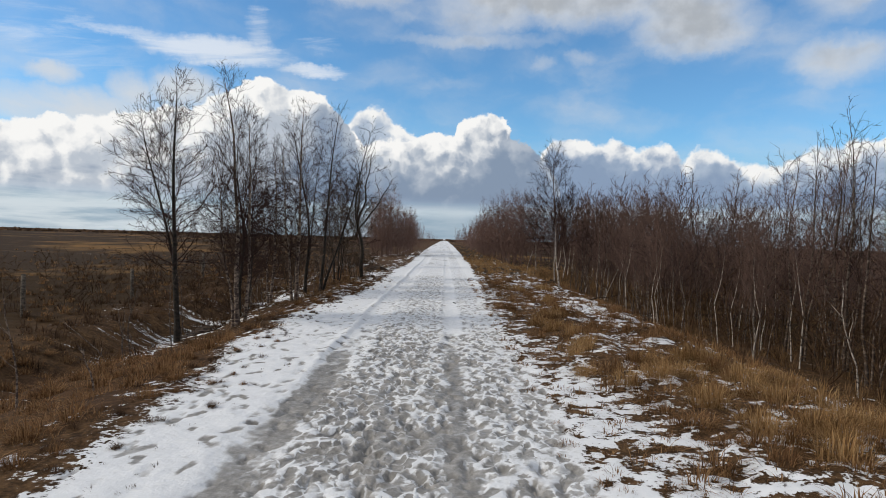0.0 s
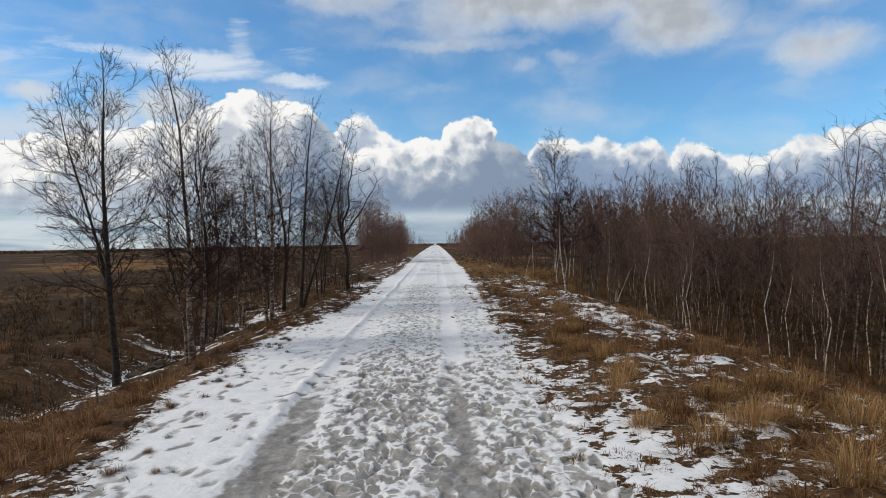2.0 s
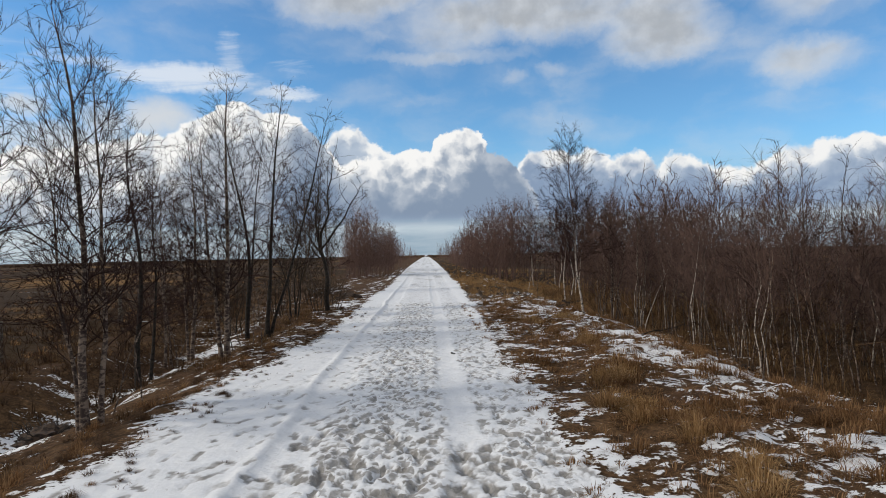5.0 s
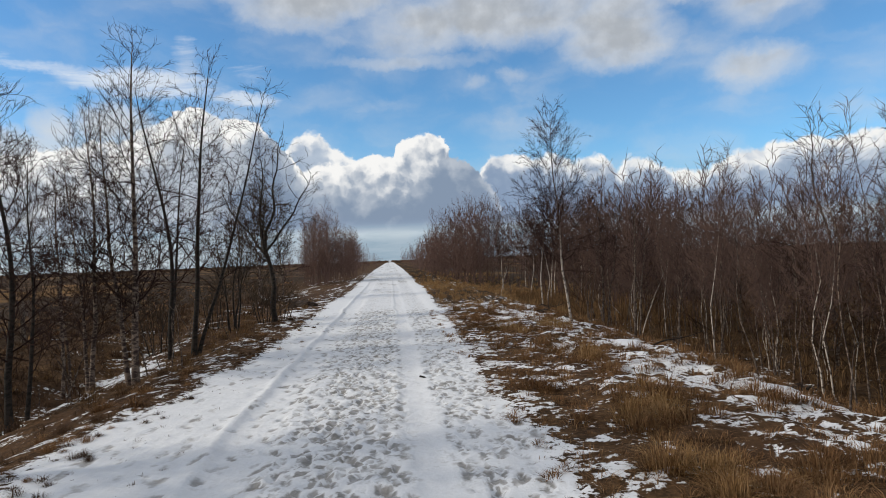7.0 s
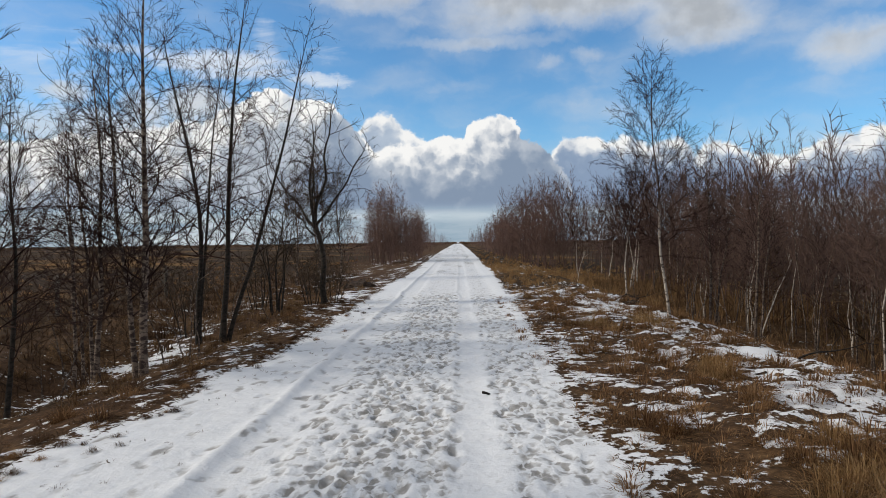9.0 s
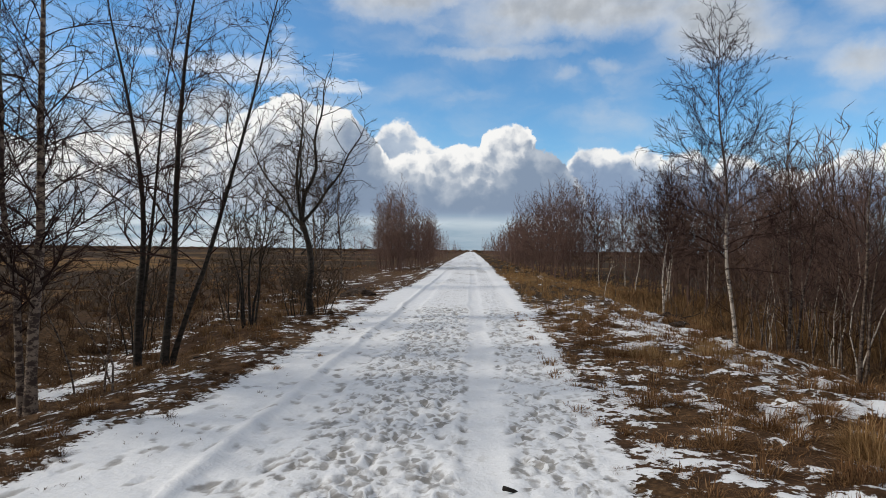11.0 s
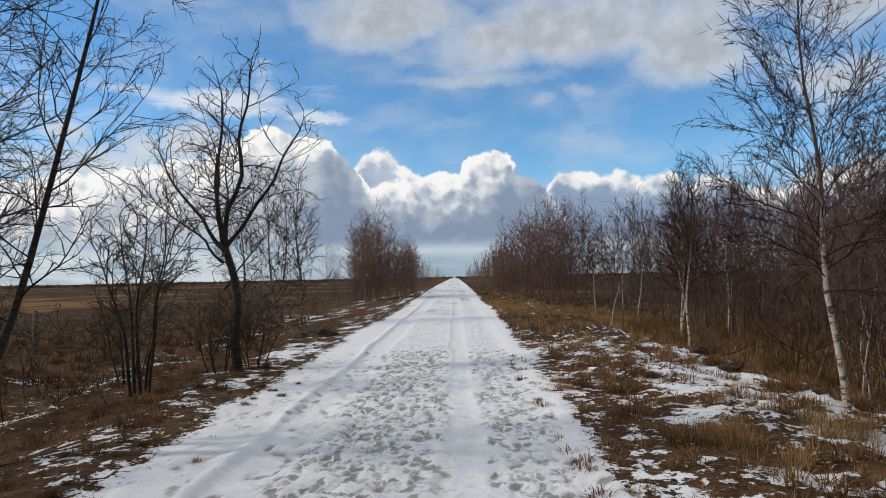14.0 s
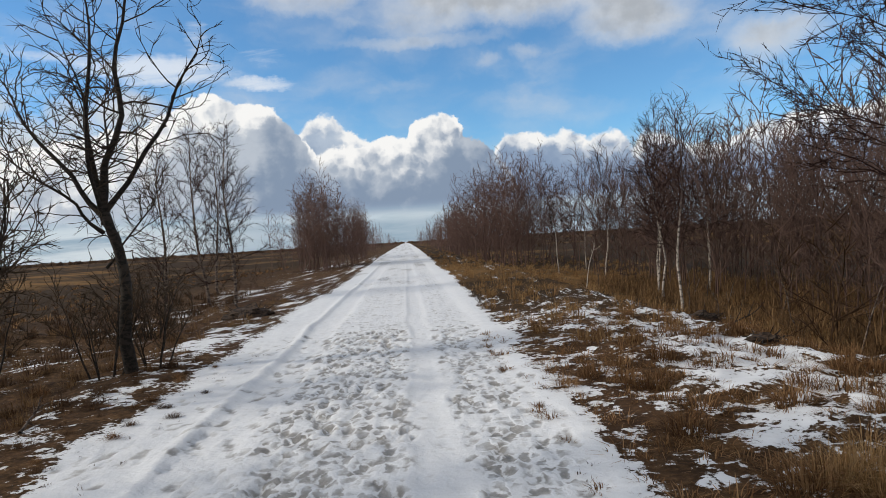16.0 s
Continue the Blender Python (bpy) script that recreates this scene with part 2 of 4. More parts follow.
def ground_material():
    mat, g, bsdf = material("snowy_ground")
    m = g.m
    where = g.node("ShaderNodeNewGeometry").outputs["Position"]
    fine, mid, big = g.noise(where, 22, 6, 0.65), g.noise(where, 5.0, 5, 0.6), g.noise(where, 0.35, 4, 0.55)
    huge = g.noise(where, 0.035, 3, 0.5)
    crumb = g.noise(where, 11, 6, 0.6)
    snow = g.node("ShaderNodeAttribute", attribute_name="snow").outputs["Fac"]
    slush = g.node("ShaderNodeAttribute", attribute_name="slush").outputs["Fac"]
    gold = g.node("ShaderNodeAttribute", attribute_name="gold").outputs["Fac"]
    litter = g.ramp(m("ADD", m("MULTIPLY", fine, 0.6), m("MULTIPLY", mid, 0.4)),
                    [(0.25, (0.012, 0.008, 0.005)), (0.42, (0.04, 0.024, 0.013)), (0.56, (0.105, 0.06, 0.029)), (0.78, (0.27, 0.165, 0.08))])
    litter = g.mix(m("MULTIPLY", g.step(big, 0.45, 0.6), 0.55), litter, g.mix(mid, (0.02, 0.012, 0.008), (0.085, 0.045, 0.026)))
    field = g.mix(g.step(m("ADD", m("MULTIPLY", huge, 0.7), m("MULTIPLY", big, 0.3)), 0.5, 0.62), (0.03, 0.018, 0.009), (0.33, 0.18, 0.06))
    litter = g.mix(m("MULTIPLY", gold, 0.9), litter, g.mix(mid, (0.04, 0.025, 0.012), field))
    wet = g.ramp(m("ADD", m("MULTIPLY", fine, 0.5), m("MULTIPLY", mid, 0.5)), [(0.3, (0.085, 0.078, 0.068)), (0.5, (0.225, 0.212, 0.194)), (0.7, (0.42, 0.405, 0.385))])
    white = g.mix(m("ADD", m("MULTIPLY", mid, 0.5), m("MULTIPLY", crumb, 0.5)), (0.50, 0.51, 0.525), (0.80, 0.806, 0.812))
    # trodden crust: flat grey plates between brighter ridges
    tread = g.node("ShaderNodeAttribute", attribute_name="tread").outputs["Fac"]
    bent = g.node("ShaderNodeVectorMath", operation="MULTIPLY_ADD")
    g.link(g.noise(where, 9.0, 4, 0.6, color=True), bent.inputs[0])
    bent.inputs[1].default_value = (0.12, 0.14, 0.0)
    stretch = g.node("ShaderNodeVectorMath", operation="MULTIPLY")
    g.link(where, stretch.inputs[0])
    stretch.inputs[1].default_value = (1.15, 0.78, 0.0)
    g.link(stretch.outputs[0], bent.inputs[2])
    gap, cell = [g.node("ShaderNodeTexVoronoi", voronoi_dimensions="2D", feature=f) for f in ("DISTANCE_TO_EDGE", "F1")]
    for v in (gap, cell):
        g.link(bent.outputs[0], v.inputs["Vector"])
        v.inputs["Scale"].default_value = 9.0
    pick = g.node("ShaderNodeSeparateColor")
    g.link(cell.outputs["Color"], pick.inputs[0])
    trod = m("MULTIPLY", tread, g.step(m("ADD", m("MULTIPLY", pick.outputs[0], 0.6), m("MULTIPLY", mid, 0.8)), 0.55, 0.85))
    inner = g.step(m("ADD", gap.outputs["Distance"], m("MULTIPLY_ADD", crumb, 0.44, -0.22)), 0.03, 0.2)
    plate = m("MULTIPLY", inner, trod)
    ridge = m("MULTIPLY", m("SUBTRACT", 1.0, inner), tread)
    cover = g.step(m("ADD", snow, m("ADD", m("MULTIPLY_ADD", fine, 0.9, -0.45), m("MULTIPLY_ADD", crumb, 1.1, -0.55))), 0.44, 0.56)
    melt = g.step(m("ADD", m("SUBTRACT", m("ADD", slush, m("MULTIPLY", plate, 0.34)), m("MULTIPLY", ridge, 0.34)), m("ADD", m("MULTIPLY_ADD", crumb, 1.0, -0.5), m("MULTIPLY_ADD", mid, 0.7, -0.35))), 0.12, 0.62)
    col = g.mix(cover, litter, g.mix(melt, white, wet))
    g.link(col, bsdf.inputs["Base Color"])
    g.link(m("SUBTRACT", 0.9, m("MULTIPLY", melt, m("MULTIPLY", cover, 0.45))), bsdf.inputs["Roughness"])
    g.link(m("MULTIPLY_ADD", cover, 0.2, 0.05), bsdf.inputs["Specular IOR Level"])
    bump(g, bsdf, m("ADD", m("MULTIPLY", fine, m("SUBTRACT", 1.3, cover)), m("SUBTRACT", m("ADD", m("MULTIPLY", mid, 0.4), m("MULTIPLY", crumb, 0.7)), m("MULTIPLY", plate, 0.4))), 0.65, 0.022)
    return mat


def grass_material(name, dark, light, tip):
    mat, g, bsdf = material(name, 0.9)
    bsdf.inputs["Specular IOR Level"].default_value = 0.08
    rnd = g.node("ShaderNodeObjectInfo").outputs["Random"]
    isl = g.node("ShaderNodeNewGeometry").outputs["Random Per Island"]
    v = g.m("ADD", g.m("MULTIPLY", isl, 0.7), g.m("MULTIPLY", rnd, 0.3))
    col = g.ramp(v, [(0.1, dark), (0.5, light), (0.9, tip)])
    g.link(col, bsdf.inputs["Base Color"])
    thin, both = g.node("ShaderNodeBsdfTranslucent"), g.node("ShaderNodeMixShader")
    g.link(col, thin.inputs["Color"])
    both.inputs[0].default_value = 0.35
    g.link(bsdf.outputs[0], both.inputs[1])
    g.link(thin.outputs[0], both.inputs[2])
    g.link(both.outputs[0], mat.node_tree.nodes["Material Output"].inputs["Surface"])
    return mat


def bark_material(name, light, dark, scale, amount, young=None):
    """Flaked bark. young: heights between which the pale bark gives way to the brown of young wood."""
    mat, g, bsdf = material(name, 0.85)
    where = g.node("ShaderNodeTexCoord").outputs["Object"]
    sep = g.node("ShaderNodeSeparateXYZ")
    g.link(where, sep.inputs[0])
    band = g.noise(g.xyz(g.m("MULTIPLY", sep.outputs[0], scale), g.m("MULTIPLY", sep.outputs[1], scale), g.m("MULTIPLY", sep.outputs[2], scale * 2.2)), 1.0, 5, 0.65)
    fine = g.noise(where, 60, 4, 0.6)
    f = g.step(g.m("ADD", band, g.m("MULTIPLY_ADD", fine, 0.3, -0.15)), amount - 0.06, amount + 0.06)
    col = g.mix(f, light, dark)
    if young:
        col = g.mix(g.step(g.m("ADD", sep.outputs[2], g.m("MULTIPLY_ADD", band, 1.6, -0.8)), *young), col, (0.075, 0.05, 0.042))
    g.link(col, bsdf.inputs["Base Color"])
    bump(g, bsdf, band, 0.4, 0.01)
    return mat


def twig_material(name, a, b):
    mat, g, bsdf = material(name, 0.95)
    bsdf.inputs["Specular IOR Level"].default_value = 0.04
    rnd = g.node("ShaderNodeObjectInfo").outputs["Random"]
    isl = g.node("ShaderNodeNewGeometry").outputs["Random Per Island"]
    g.link(g.mix(g.m("ADD", g.m("MULTIPLY", isl, 0.6), g.m("MULTIPLY", rnd, 0.4)), a, b), bsdf.inputs["Base Color"])
    return mat


GROUND = ground_material()
STRAW = grass_material("golden_grass", (0.13, 0.068, 0.027), (0.34, 0.20, 0.085), (0.52, 0.35, 0.175))
RUSSET = grass_material("russet_grass", (0.06, 0.03, 0.015), (0.19, 0.10, 0.045), (0.36, 0.22, 0.11))
BRACKEN = grass_material("bracken_grass", (0.095, 0.05, 0.021), (0.245, 0.14, 0.06), (0.39, 0.25, 0.12))
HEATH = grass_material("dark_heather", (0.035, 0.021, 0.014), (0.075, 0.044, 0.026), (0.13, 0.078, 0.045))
BIRCH = bark_material("birch_bark", (0.42, 0.36, 0.30), (0.06, 0.045, 0.036), 9.0, 0.54, (1.2, 2.2))
BROWN_BIRCH = bark_material("young_birch_bark", (0.22, 0.165, 0.125), (0.05, 0.034, 0.027), 9.0, 0.48)
DARK = bark_material("dark_bark", (0.036, 0.028, 0.021), (0.014, 0.011, 0.009), 12.0, 0.5)
SAPLING = bark_material("sapling_bark", (0.15, 0.115, 0.09), (0.045, 0.03, 0.022), 9.0, 0.47)
TWIG = twig_material("birch_twigs", (0.02, 0.012, 0.011), (0.055, 0.033, 0.027))
DARK_TWIG = twig_material("dark_twigs", (0.03, 0.022, 0.016), (0.075, 0.055, 0.038))
# paler copy of the reddish twigs; distance haze is put into the colour
FAR_TWIG = twig_material("far_hazed_reddish_twigs", (0.085, 0.052, 0.043), (0.19, 0.122, 0.10))
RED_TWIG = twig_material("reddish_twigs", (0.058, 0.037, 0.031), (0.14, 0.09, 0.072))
REED = grass_material("reed_brown", (0.06, 0.034, 0.017), (0.135, 0.077, 0.037), (0.23, 0.14, 0.068))
EARTH = bark_material("dark_earth", (0.06, 0.038, 0.024), (0.018, 0.012, 0.009), 16.0, 0.5)
POST = bark_material("weathered_wood", (0.16, 0.13, 0.10), (0.05, 0.04, 0.03), 14.0, 0.5)


# ---- shared shapes ----
def lattice(ix, iy, seed):
    h = (ix * 374761393 + iy * 668265263 + seed * 974634777) & 0x7FFFFFFF
    h = ((h ^ (h >> 13)) * 1274126177) & 0x7FFFFFFF
    return ((h ^ (h >> 16)) & 0xFFFF) / 65535.0


def smooth_noise(x, y, seed=0, octaves=3):
    """Value noise from 0 to 1 on arrays."""
    total, amp, norm = 0.0, 1.0, 0.0
    for k in range(octaves):
        ix, iy = np.floor(x).astype(np.int64), np.floor(y).astype(np.int64)
        fx, fy = x - ix, y - iy
        fx, fy = fx * fx * (3 - 2 * fx), fy * fy * (3 - 2 * fy)
        s = seed + 31 * k
        a = lattice(ix, iy, s) * (1 - fx) + lattice(ix + 1, iy, s) * fx
        b = lattice(ix, iy + 1, s) * (1 - fx) + lattice(ix + 1, iy + 1, s) * fx
        total, norm = total + amp * (a * (1 - fy) + b * fy), norm + amp
        amp, x, y = amp * 0.5, x * 2.03 + 17.3, y * 2.03 + 5.1
    return total / norm


def ease(v, lo, hi):
    t = np.clip((v - lo) / (hi - lo), 0, 1)
    return t * t * (3 - 2 * t)


def land(x, y):
    """Height of the land without footprints."""
    x, y = np.asarray(x, float), np.asarray(y, float)
    ditch = 1 - ease(y, 19, 25) * 0.75
    left = np.interp(x, [-40, -9, -7.0, -6.2, -5.5, -4.9, -4.3, -3.8, -3.2, -2.7], [-0.55, -0.5, -0.36, -0.74, -0.78, -0.42, -0.32, -0.2, -0.04, 0]) * ditch
    left = np.where(x < -9, np.minimum(left, -0.45), left)
    right = np.interp(x, [1.0, 2.5, 4.0, 5.0, 6.5, 40], [0, 0.05, -0.03, -0.3, -0.42, -0.5])
    left = left - 0.3 * np.exp(-((x + 5.5) / 1.0) ** 2 - ((y - 14.6) / 1.7) ** 2)
    rough = ease(np.abs(x + 0.9), 1.9, 3.6)
    bumps = (smooth_noise(x * 1.7, y * 1.7, 3) - 0.5) * 0.16 + (smooth_noise(x * 6.1, y * 6.1, 9, 2) - 0.5) * 0.07
    wide = (smooth_noise(x * 0.12, y * 0.12, 21) - 0.5) * 0.5 * ease(np.abs(x), 7, 20)
    return np.where(x < -1, left, right) + rough * bumps + wide


def snow_cover(x, y):
    """How surely snow lies at a place, about 0 to 1."""
    wav = (smooth_noise(x * 1.3, y * 0.9, 41) - 0.5) * 0.9 + (smooth_noise(x * 5, y * 4, 44) - 0.5) * 0.5
    left = np.interp(y, [4, 7, 9.5, 13.8, 16, 19, 22, 26, 40, 120], [-2.35, -2.4, -2.85, -2.7, -2.55, -2.25, -2.2, -2.2, -2.1, -2.6])
    right = np.interp(y, [4, 10, 17, 20, 25, 40, 120], [0.95, 0.98, 1.0, 1.05, 1.2, 1.45, 1.8])
    lane = ease(x + wav * 0.5, left - 0.4, left + 0.2) * (1 - ease(x + wav * 0.4, right - 0.1, right + 0.35))
    spots = smooth_noise(x * 2.2, y * 2.0, 51, 2) * 0.27 + smooth_noise(x * 5.5, y * 5.0, 53, 2) * 0.39 + smooth_noise(x * 12.0, y * 12.0, 57, 2) * 0.46
    near_lane = np.exp(-((x - 1.35) / 0.5) ** 2) * (0.13 - 0.12 * ease(y, 7.5, 10.5)) + np.exp(-((x + 2.95) / 0.4) ** 2) * 0.08 * ease(y, 8, 10)
    need = np.interp(x, [-40, -9, -6.5, -5.2, -3.9, -3.2, 1.2, 2.2, 3.2, 4.4, 5.5, 8, 40], [1.0, 0.94, 0.76, 0.63, 0.8, 0.72, 0.6, 0.66, 0.6, 0.62, 0.76, 1.0, 1.1])
    need = need + ease(y, 26, 34) * 0.16 * (np.abs(x + 0.9) > 2.2) * (x > 0) + ease(y, 60, 120) * 0.2
    need = need + 0.10 * (1 - ease(y, 10, 13)) * (1 - ease(x, -3.2, -2.6))
    need = need - 0.02 * ease(y, 12, 14.5) * (1 - ease(y, 22, 26)) * ease(x, 1.6, 2.4)
    need = need + 0.07 * ease(y, 7.5, 9.5) * (1 - ease(y, 13.5, 17)) * ease(x, 1.2, 1.6)
    for cx, cy, rx, ry in ((3.2, 23.3, 0.75, 1.5), (3.5, 12.7, 0.6, 0.9), (2.6, 10.6, 0.5, 0.6), (3.8, 17.6, 0.6, 0.6), (4.0, 15.8, 0.9, 0.7), (4.2, 13.9, 0.8, 0.8), (3.3, 14.6, 0.5, 0.5), (-5.0, 10.9, 0.7, 1.2), (-5.7, 14.6, 0.9, 1.3), (-5.0, 13.2, 0.5, 0.6), (-5.3, 17.6, 0.6, 1.0), (-4.9, 20.3, 0.5, 0.9), (-2.9, 27.2, 0.5, 1.2)):
        need = need - 0.17 * np.exp(-((x - cx) / rx) ** 2 - ((y - cy) / ry) ** 2)
    patch = ease(spots + near_lane, need - 0.36, need + 0.36)
    return np.maximum(lane, patch)


def mesh_of(name, verts, quads, mat, smooth=False):
    """A mesh from an array of places and an array of faces of four (or three) corners."""
    me = bpy.data.meshes.new(name)
    quads = np.asarray(quads, np.int32)
    verts = np.asarray(verts, np.float32)
    k = quads.shape[1]
    me.vertices.add(len(verts))
    me.vertices.foreach_set("co", verts.ravel())
    me.loops.add(quads.size)
    me.loops.foreach_set("vertex_index", quads.ravel())
    me.polygons.add(len(quads))
    me.polygons.foreach_set("loop_start", np.arange(0, quads.size, k, dtype=np.int32))
    if smooth:
        me.polygons.foreach_set("use_smooth", np.ones(len(quads), bool))
    me.materials.append(mat)
    me.update(calc_edges=True)
    return me


class Tubes:
    """Collects tapered tubes, and makes the places and faces of all that are alike in one go."""

    def __init__(self):
        self.kinds = {}

    def add(self, points, radii, sides, tip=True):
        """A tube along points; with tip it runs out to a point."""
        lines, sizes = self.kinds.setdefault((len(points), sides, tip), ([], []))
        lines.append(points)
        sizes.append(radii)

    def arrays(self):
        all_verts, all_faces, count = [], [], 0
        for (n, sides, tip), (lines, sizes) in self.kinds.items():
            p, r = np.array(lines, float), np.array(sizes, float)
            t = np.empty_like(p)
            t[:, 1:-1], t[:, 0], t[:, -1] = p[:, 2:] - p[:, :-2], p[:, 1] - p[:, 0], p[:, -1] - p[:, -2]
            t /= np.linalg.norm(t, axis=2)[..., None] + 1e-9
            steep = (np.abs(t[:, 0, 0]) < 0.8)[:, None, None]
            u = np.cross(t, np.where(steep, (1.0, 0.13, 0.0), (0.0, 1.0, 0.1)))
            u /= np.linalg.norm(u, axis=2)[..., None] + 1e-9
            w = np.cross(t, u)
            a = np.arange(sides) * (2 * np.pi / sides)
            ring = p[:, :, None] + r[:, :, None, None] * (np.cos(a)[:, None] * u[:, :, None] + np.sin(a)[:, None] * w[:, :, None])
            k = np.arange(sides)
            k1 = (k + 1) % sides
            low = (np.arange(n - 2 if tip else n - 1) * sides)[:, None]
            faces = [np.stack([low + k, low + k1, low + sides + k1], -1).reshape(-1, 3), np.stack([low + k, low + sides + k1, low + sides + k], -1).reshape(-1, 3)]
            ring = ring.reshape(len(p), n * sides, 3)
            if tip:
                base, end = (n - 2) * sides, (n - 1) * sides
                ring = np.concatenate([ring[:, :end], p[:, -1:]], 1)
                faces.append(np.stack([base + k, base + k1, np.full(sides, end)], -1))
            each = ring.shape[1]
            faces = np.concatenate(faces)[None] + (np.arange(len(p)) * each)[:, None, None] + count
            all_verts.append(ring.reshape(-1, 3))
            all_faces.append(faces.reshape(-1, 3))
            count += len(p) * each
        return np.concatenate(all_verts), np.concatenate(all_faces)

    def mesh(self, name, mat, smooth=True):
        return mesh_of(name, *self.arrays(), mat, smooth)


def shoot(rng, start, way, length, parts, up=0.12, wild=0.12):
    """A bending line of places from start."""
    p, d, out = np.array(start, float), np.array(way, float), [np.array(start, float)]
    d /= np.linalg.norm(d) + 1e-9
    for _ in range(parts):
        d = d + rng.normal(0, wild, 3) + (0, 0, up)
        d /= np.linalg.norm(d)
        p = p + d * (length / parts)
        out.append(p)
    return np.array(out)


def aside(rng, way, turn):
    """A direction that leaves the given one by about that angle, at random round it."""
    w = np.asarray(way, float) / (np.linalg.norm(way) + 1e-9)
    r = rng.normal(0, 1, 3)
    r -= w * (r @ w)
    r /= np.linalg.norm(r) + 1e-9
    return w * math.cos(turn) + r * math.sin(turn)


def along(line, f):
    s = f * (len(line) - 1)
    i = min(int(s), len(line) - 2)
    return line[i] + (line[i + 1] - line[i]) * (s - i), line[i + 1] - line[i]


def meander(rng, start, way, length, parts, up=0.05, wild=0.1):
    """A line that bends on and on to one side and then to another, as a living branch does."""
    p, d, out = np.array(start, float), np.array(way, float), [np.array(start, float)]
    d /= np.linalg.norm(d) + 1e-9
    curve = rng.normal(0, wild, 3)
    for _ in range(parts):
        curve = 0.45 * curve + rng.normal(0, wild, 3)
        d = d + curve + (0, 0, up)
        d /= np.linalg.norm(d)
        p = p + d * (length / parts)
        out.append(p)
    return np.array(out)


def grow_stem(rng, trunk, crown, line, r, clear, spread, limbs, steep, fine=1.0, twig=0.0019, knobs=0.0, thin=1.0, reach=1.0, bends=7, sides=8, buds=0.0, up=0.05):
    """Trunk along a line, its limbs, their side branches and twigs."""
    n = len(line)
    height = np.linalg.norm(line[-1] - line[0])
    f = np.linspace(0, 1, n)
    radii = r * (1 - 0.95 * f) ** 0.9
    radii[0] *= 1.3
    trunk.add(line, radii, sides)
    near = bends > 4
    turn = rng.uniform(0, 6.28)
    for k in range(limbs):
        s = clear + (0.985 - clear) * ((k + rng.uniform(0, 0.8)) / limbs)
        turn += 2.4 + rng.normal(0, 0.45)
        p, d = along(line, s)
        ang = radians(steep) * (1.2 - 0.6 * s) * rng.uniform(0.75, 1.2)
        way = np.array((math.cos(turn) * math.sin(ang), math.sin(turn) * math.sin(ang), math.cos(ang)))
        rel = (s - clear) / (1 - clear)
        length = height * spread * (0.3 + 0.7 * min(1, rel * 3.0 + 0.3)) * (1 - rel) ** 0.7 * rng.uniform(0.6, 1.2) + 0.2
        limb = meander(rng, p, way, length, bends, up, 0.13 + knobs * 0.7)
        lr = max(radii[min(n - 1, int(s * n))] * 0.3, twig * 1.7) * thin * (0.6 + 0.4 * min(1.0, length / 0.8))
        crown.add(limb, lr + (twig * 0.9 - lr) * np.linspace(0, 1, bends + 1) ** 0.8, 4 if near else 3)
        subs = max(2, int(length * 8.0 * fine + 1))
        hand = 1.0
        for j in range(subs):
            g = 0.15 + 0.83 * (j + rng.uniform(0, 1)) / subs
            q, e = along(limb, g)
            e = e / (np.linalg.norm(e) + 1e-9)
            flank = np.cross(e, (0, 0, 1.0)) * hand + rng.normal(0, 0.45, 3)
            flank /= np.linalg.norm(flank) + 1e-9
            hand = -hand
            a = rng.uniform(0.4, 0.85)
            sub_len = min(0.75, length * 0.55) * (1.12 - 0.75 * g) * rng.uniform(0.55, 1.25) + 0.05
            sub = meander(rng, q, e * math.cos(a) + flank * math.sin(a), sub_len, 3 if near else 2, 0.06, 0.2 + knobs)
            sr = max(lr * (0.62 - 0.3 * g), twig * 1.1)
            crown.add(sub, np.linspace(sr * 1.1, twig * 1.1, len(sub)), 3)
            for _ in range(max(1, int(sub_len * 17 * fine))):
                q2, e2 = along(sub, rng.uniform(0.15, 1))
                tw = meander(rng, q2, aside(rng, e2, rng.uniform(0.35, 0.8)), rng.uniform(0.06, 0.2) * reach, 2 if buds else 1, 0.03, 0.2 + knobs)
                crown.add(tw, np.linspace(twig * 1.25, twig * 0.8, len(tw)), 3)
                if buds and rng.uniform() < buds:
                    q3 = tw[0] + (tw[1] - tw[0]) * rng.uniform(0.4, 1)
                    crown.add((q3, q3 + rng.normal(0, 0.006, 3) - (0, 0, 0.02)), (0.0042, 0.003), 3)


def child(name, me, parent, label=""):
    ob = new(name, me)
    ob.parent = parent
    if label:
        ob["label"] = label
    return ob


def stem_line(rng, foot, height, lean, bend, parts=12, wob=0.025):
    """A stem that leans, bends over and wanders a little; wob: how much it wanders, as a share of its height."""
    f = np.linspace(0, 1, parts + 1)
    sway = np.zeros((parts + 1, 2))
    for k, amount in ((1.3, 1.0), (2.9, 0.5), (5.3, 0.22)):
        sway += np.sin(f[:, None] * k * np.pi + rng.uniform(0, 6.28, 2)) * rng.normal(0, amount, 2)
    sway = (sway - sway[0]) * wob * 0.55 * height * np.minimum(1, f * 4)[:, None]
    x = foot[0] + lean[0] * (f * (1 - bend) + f * f * bend) + sway[:, 0]
    y = foot[1] + lean[1] * (f * (1 - bend) + f * f * bend) + sway[:, 1]
    return np.stack([x, y, f * height + foot[2]], -1)


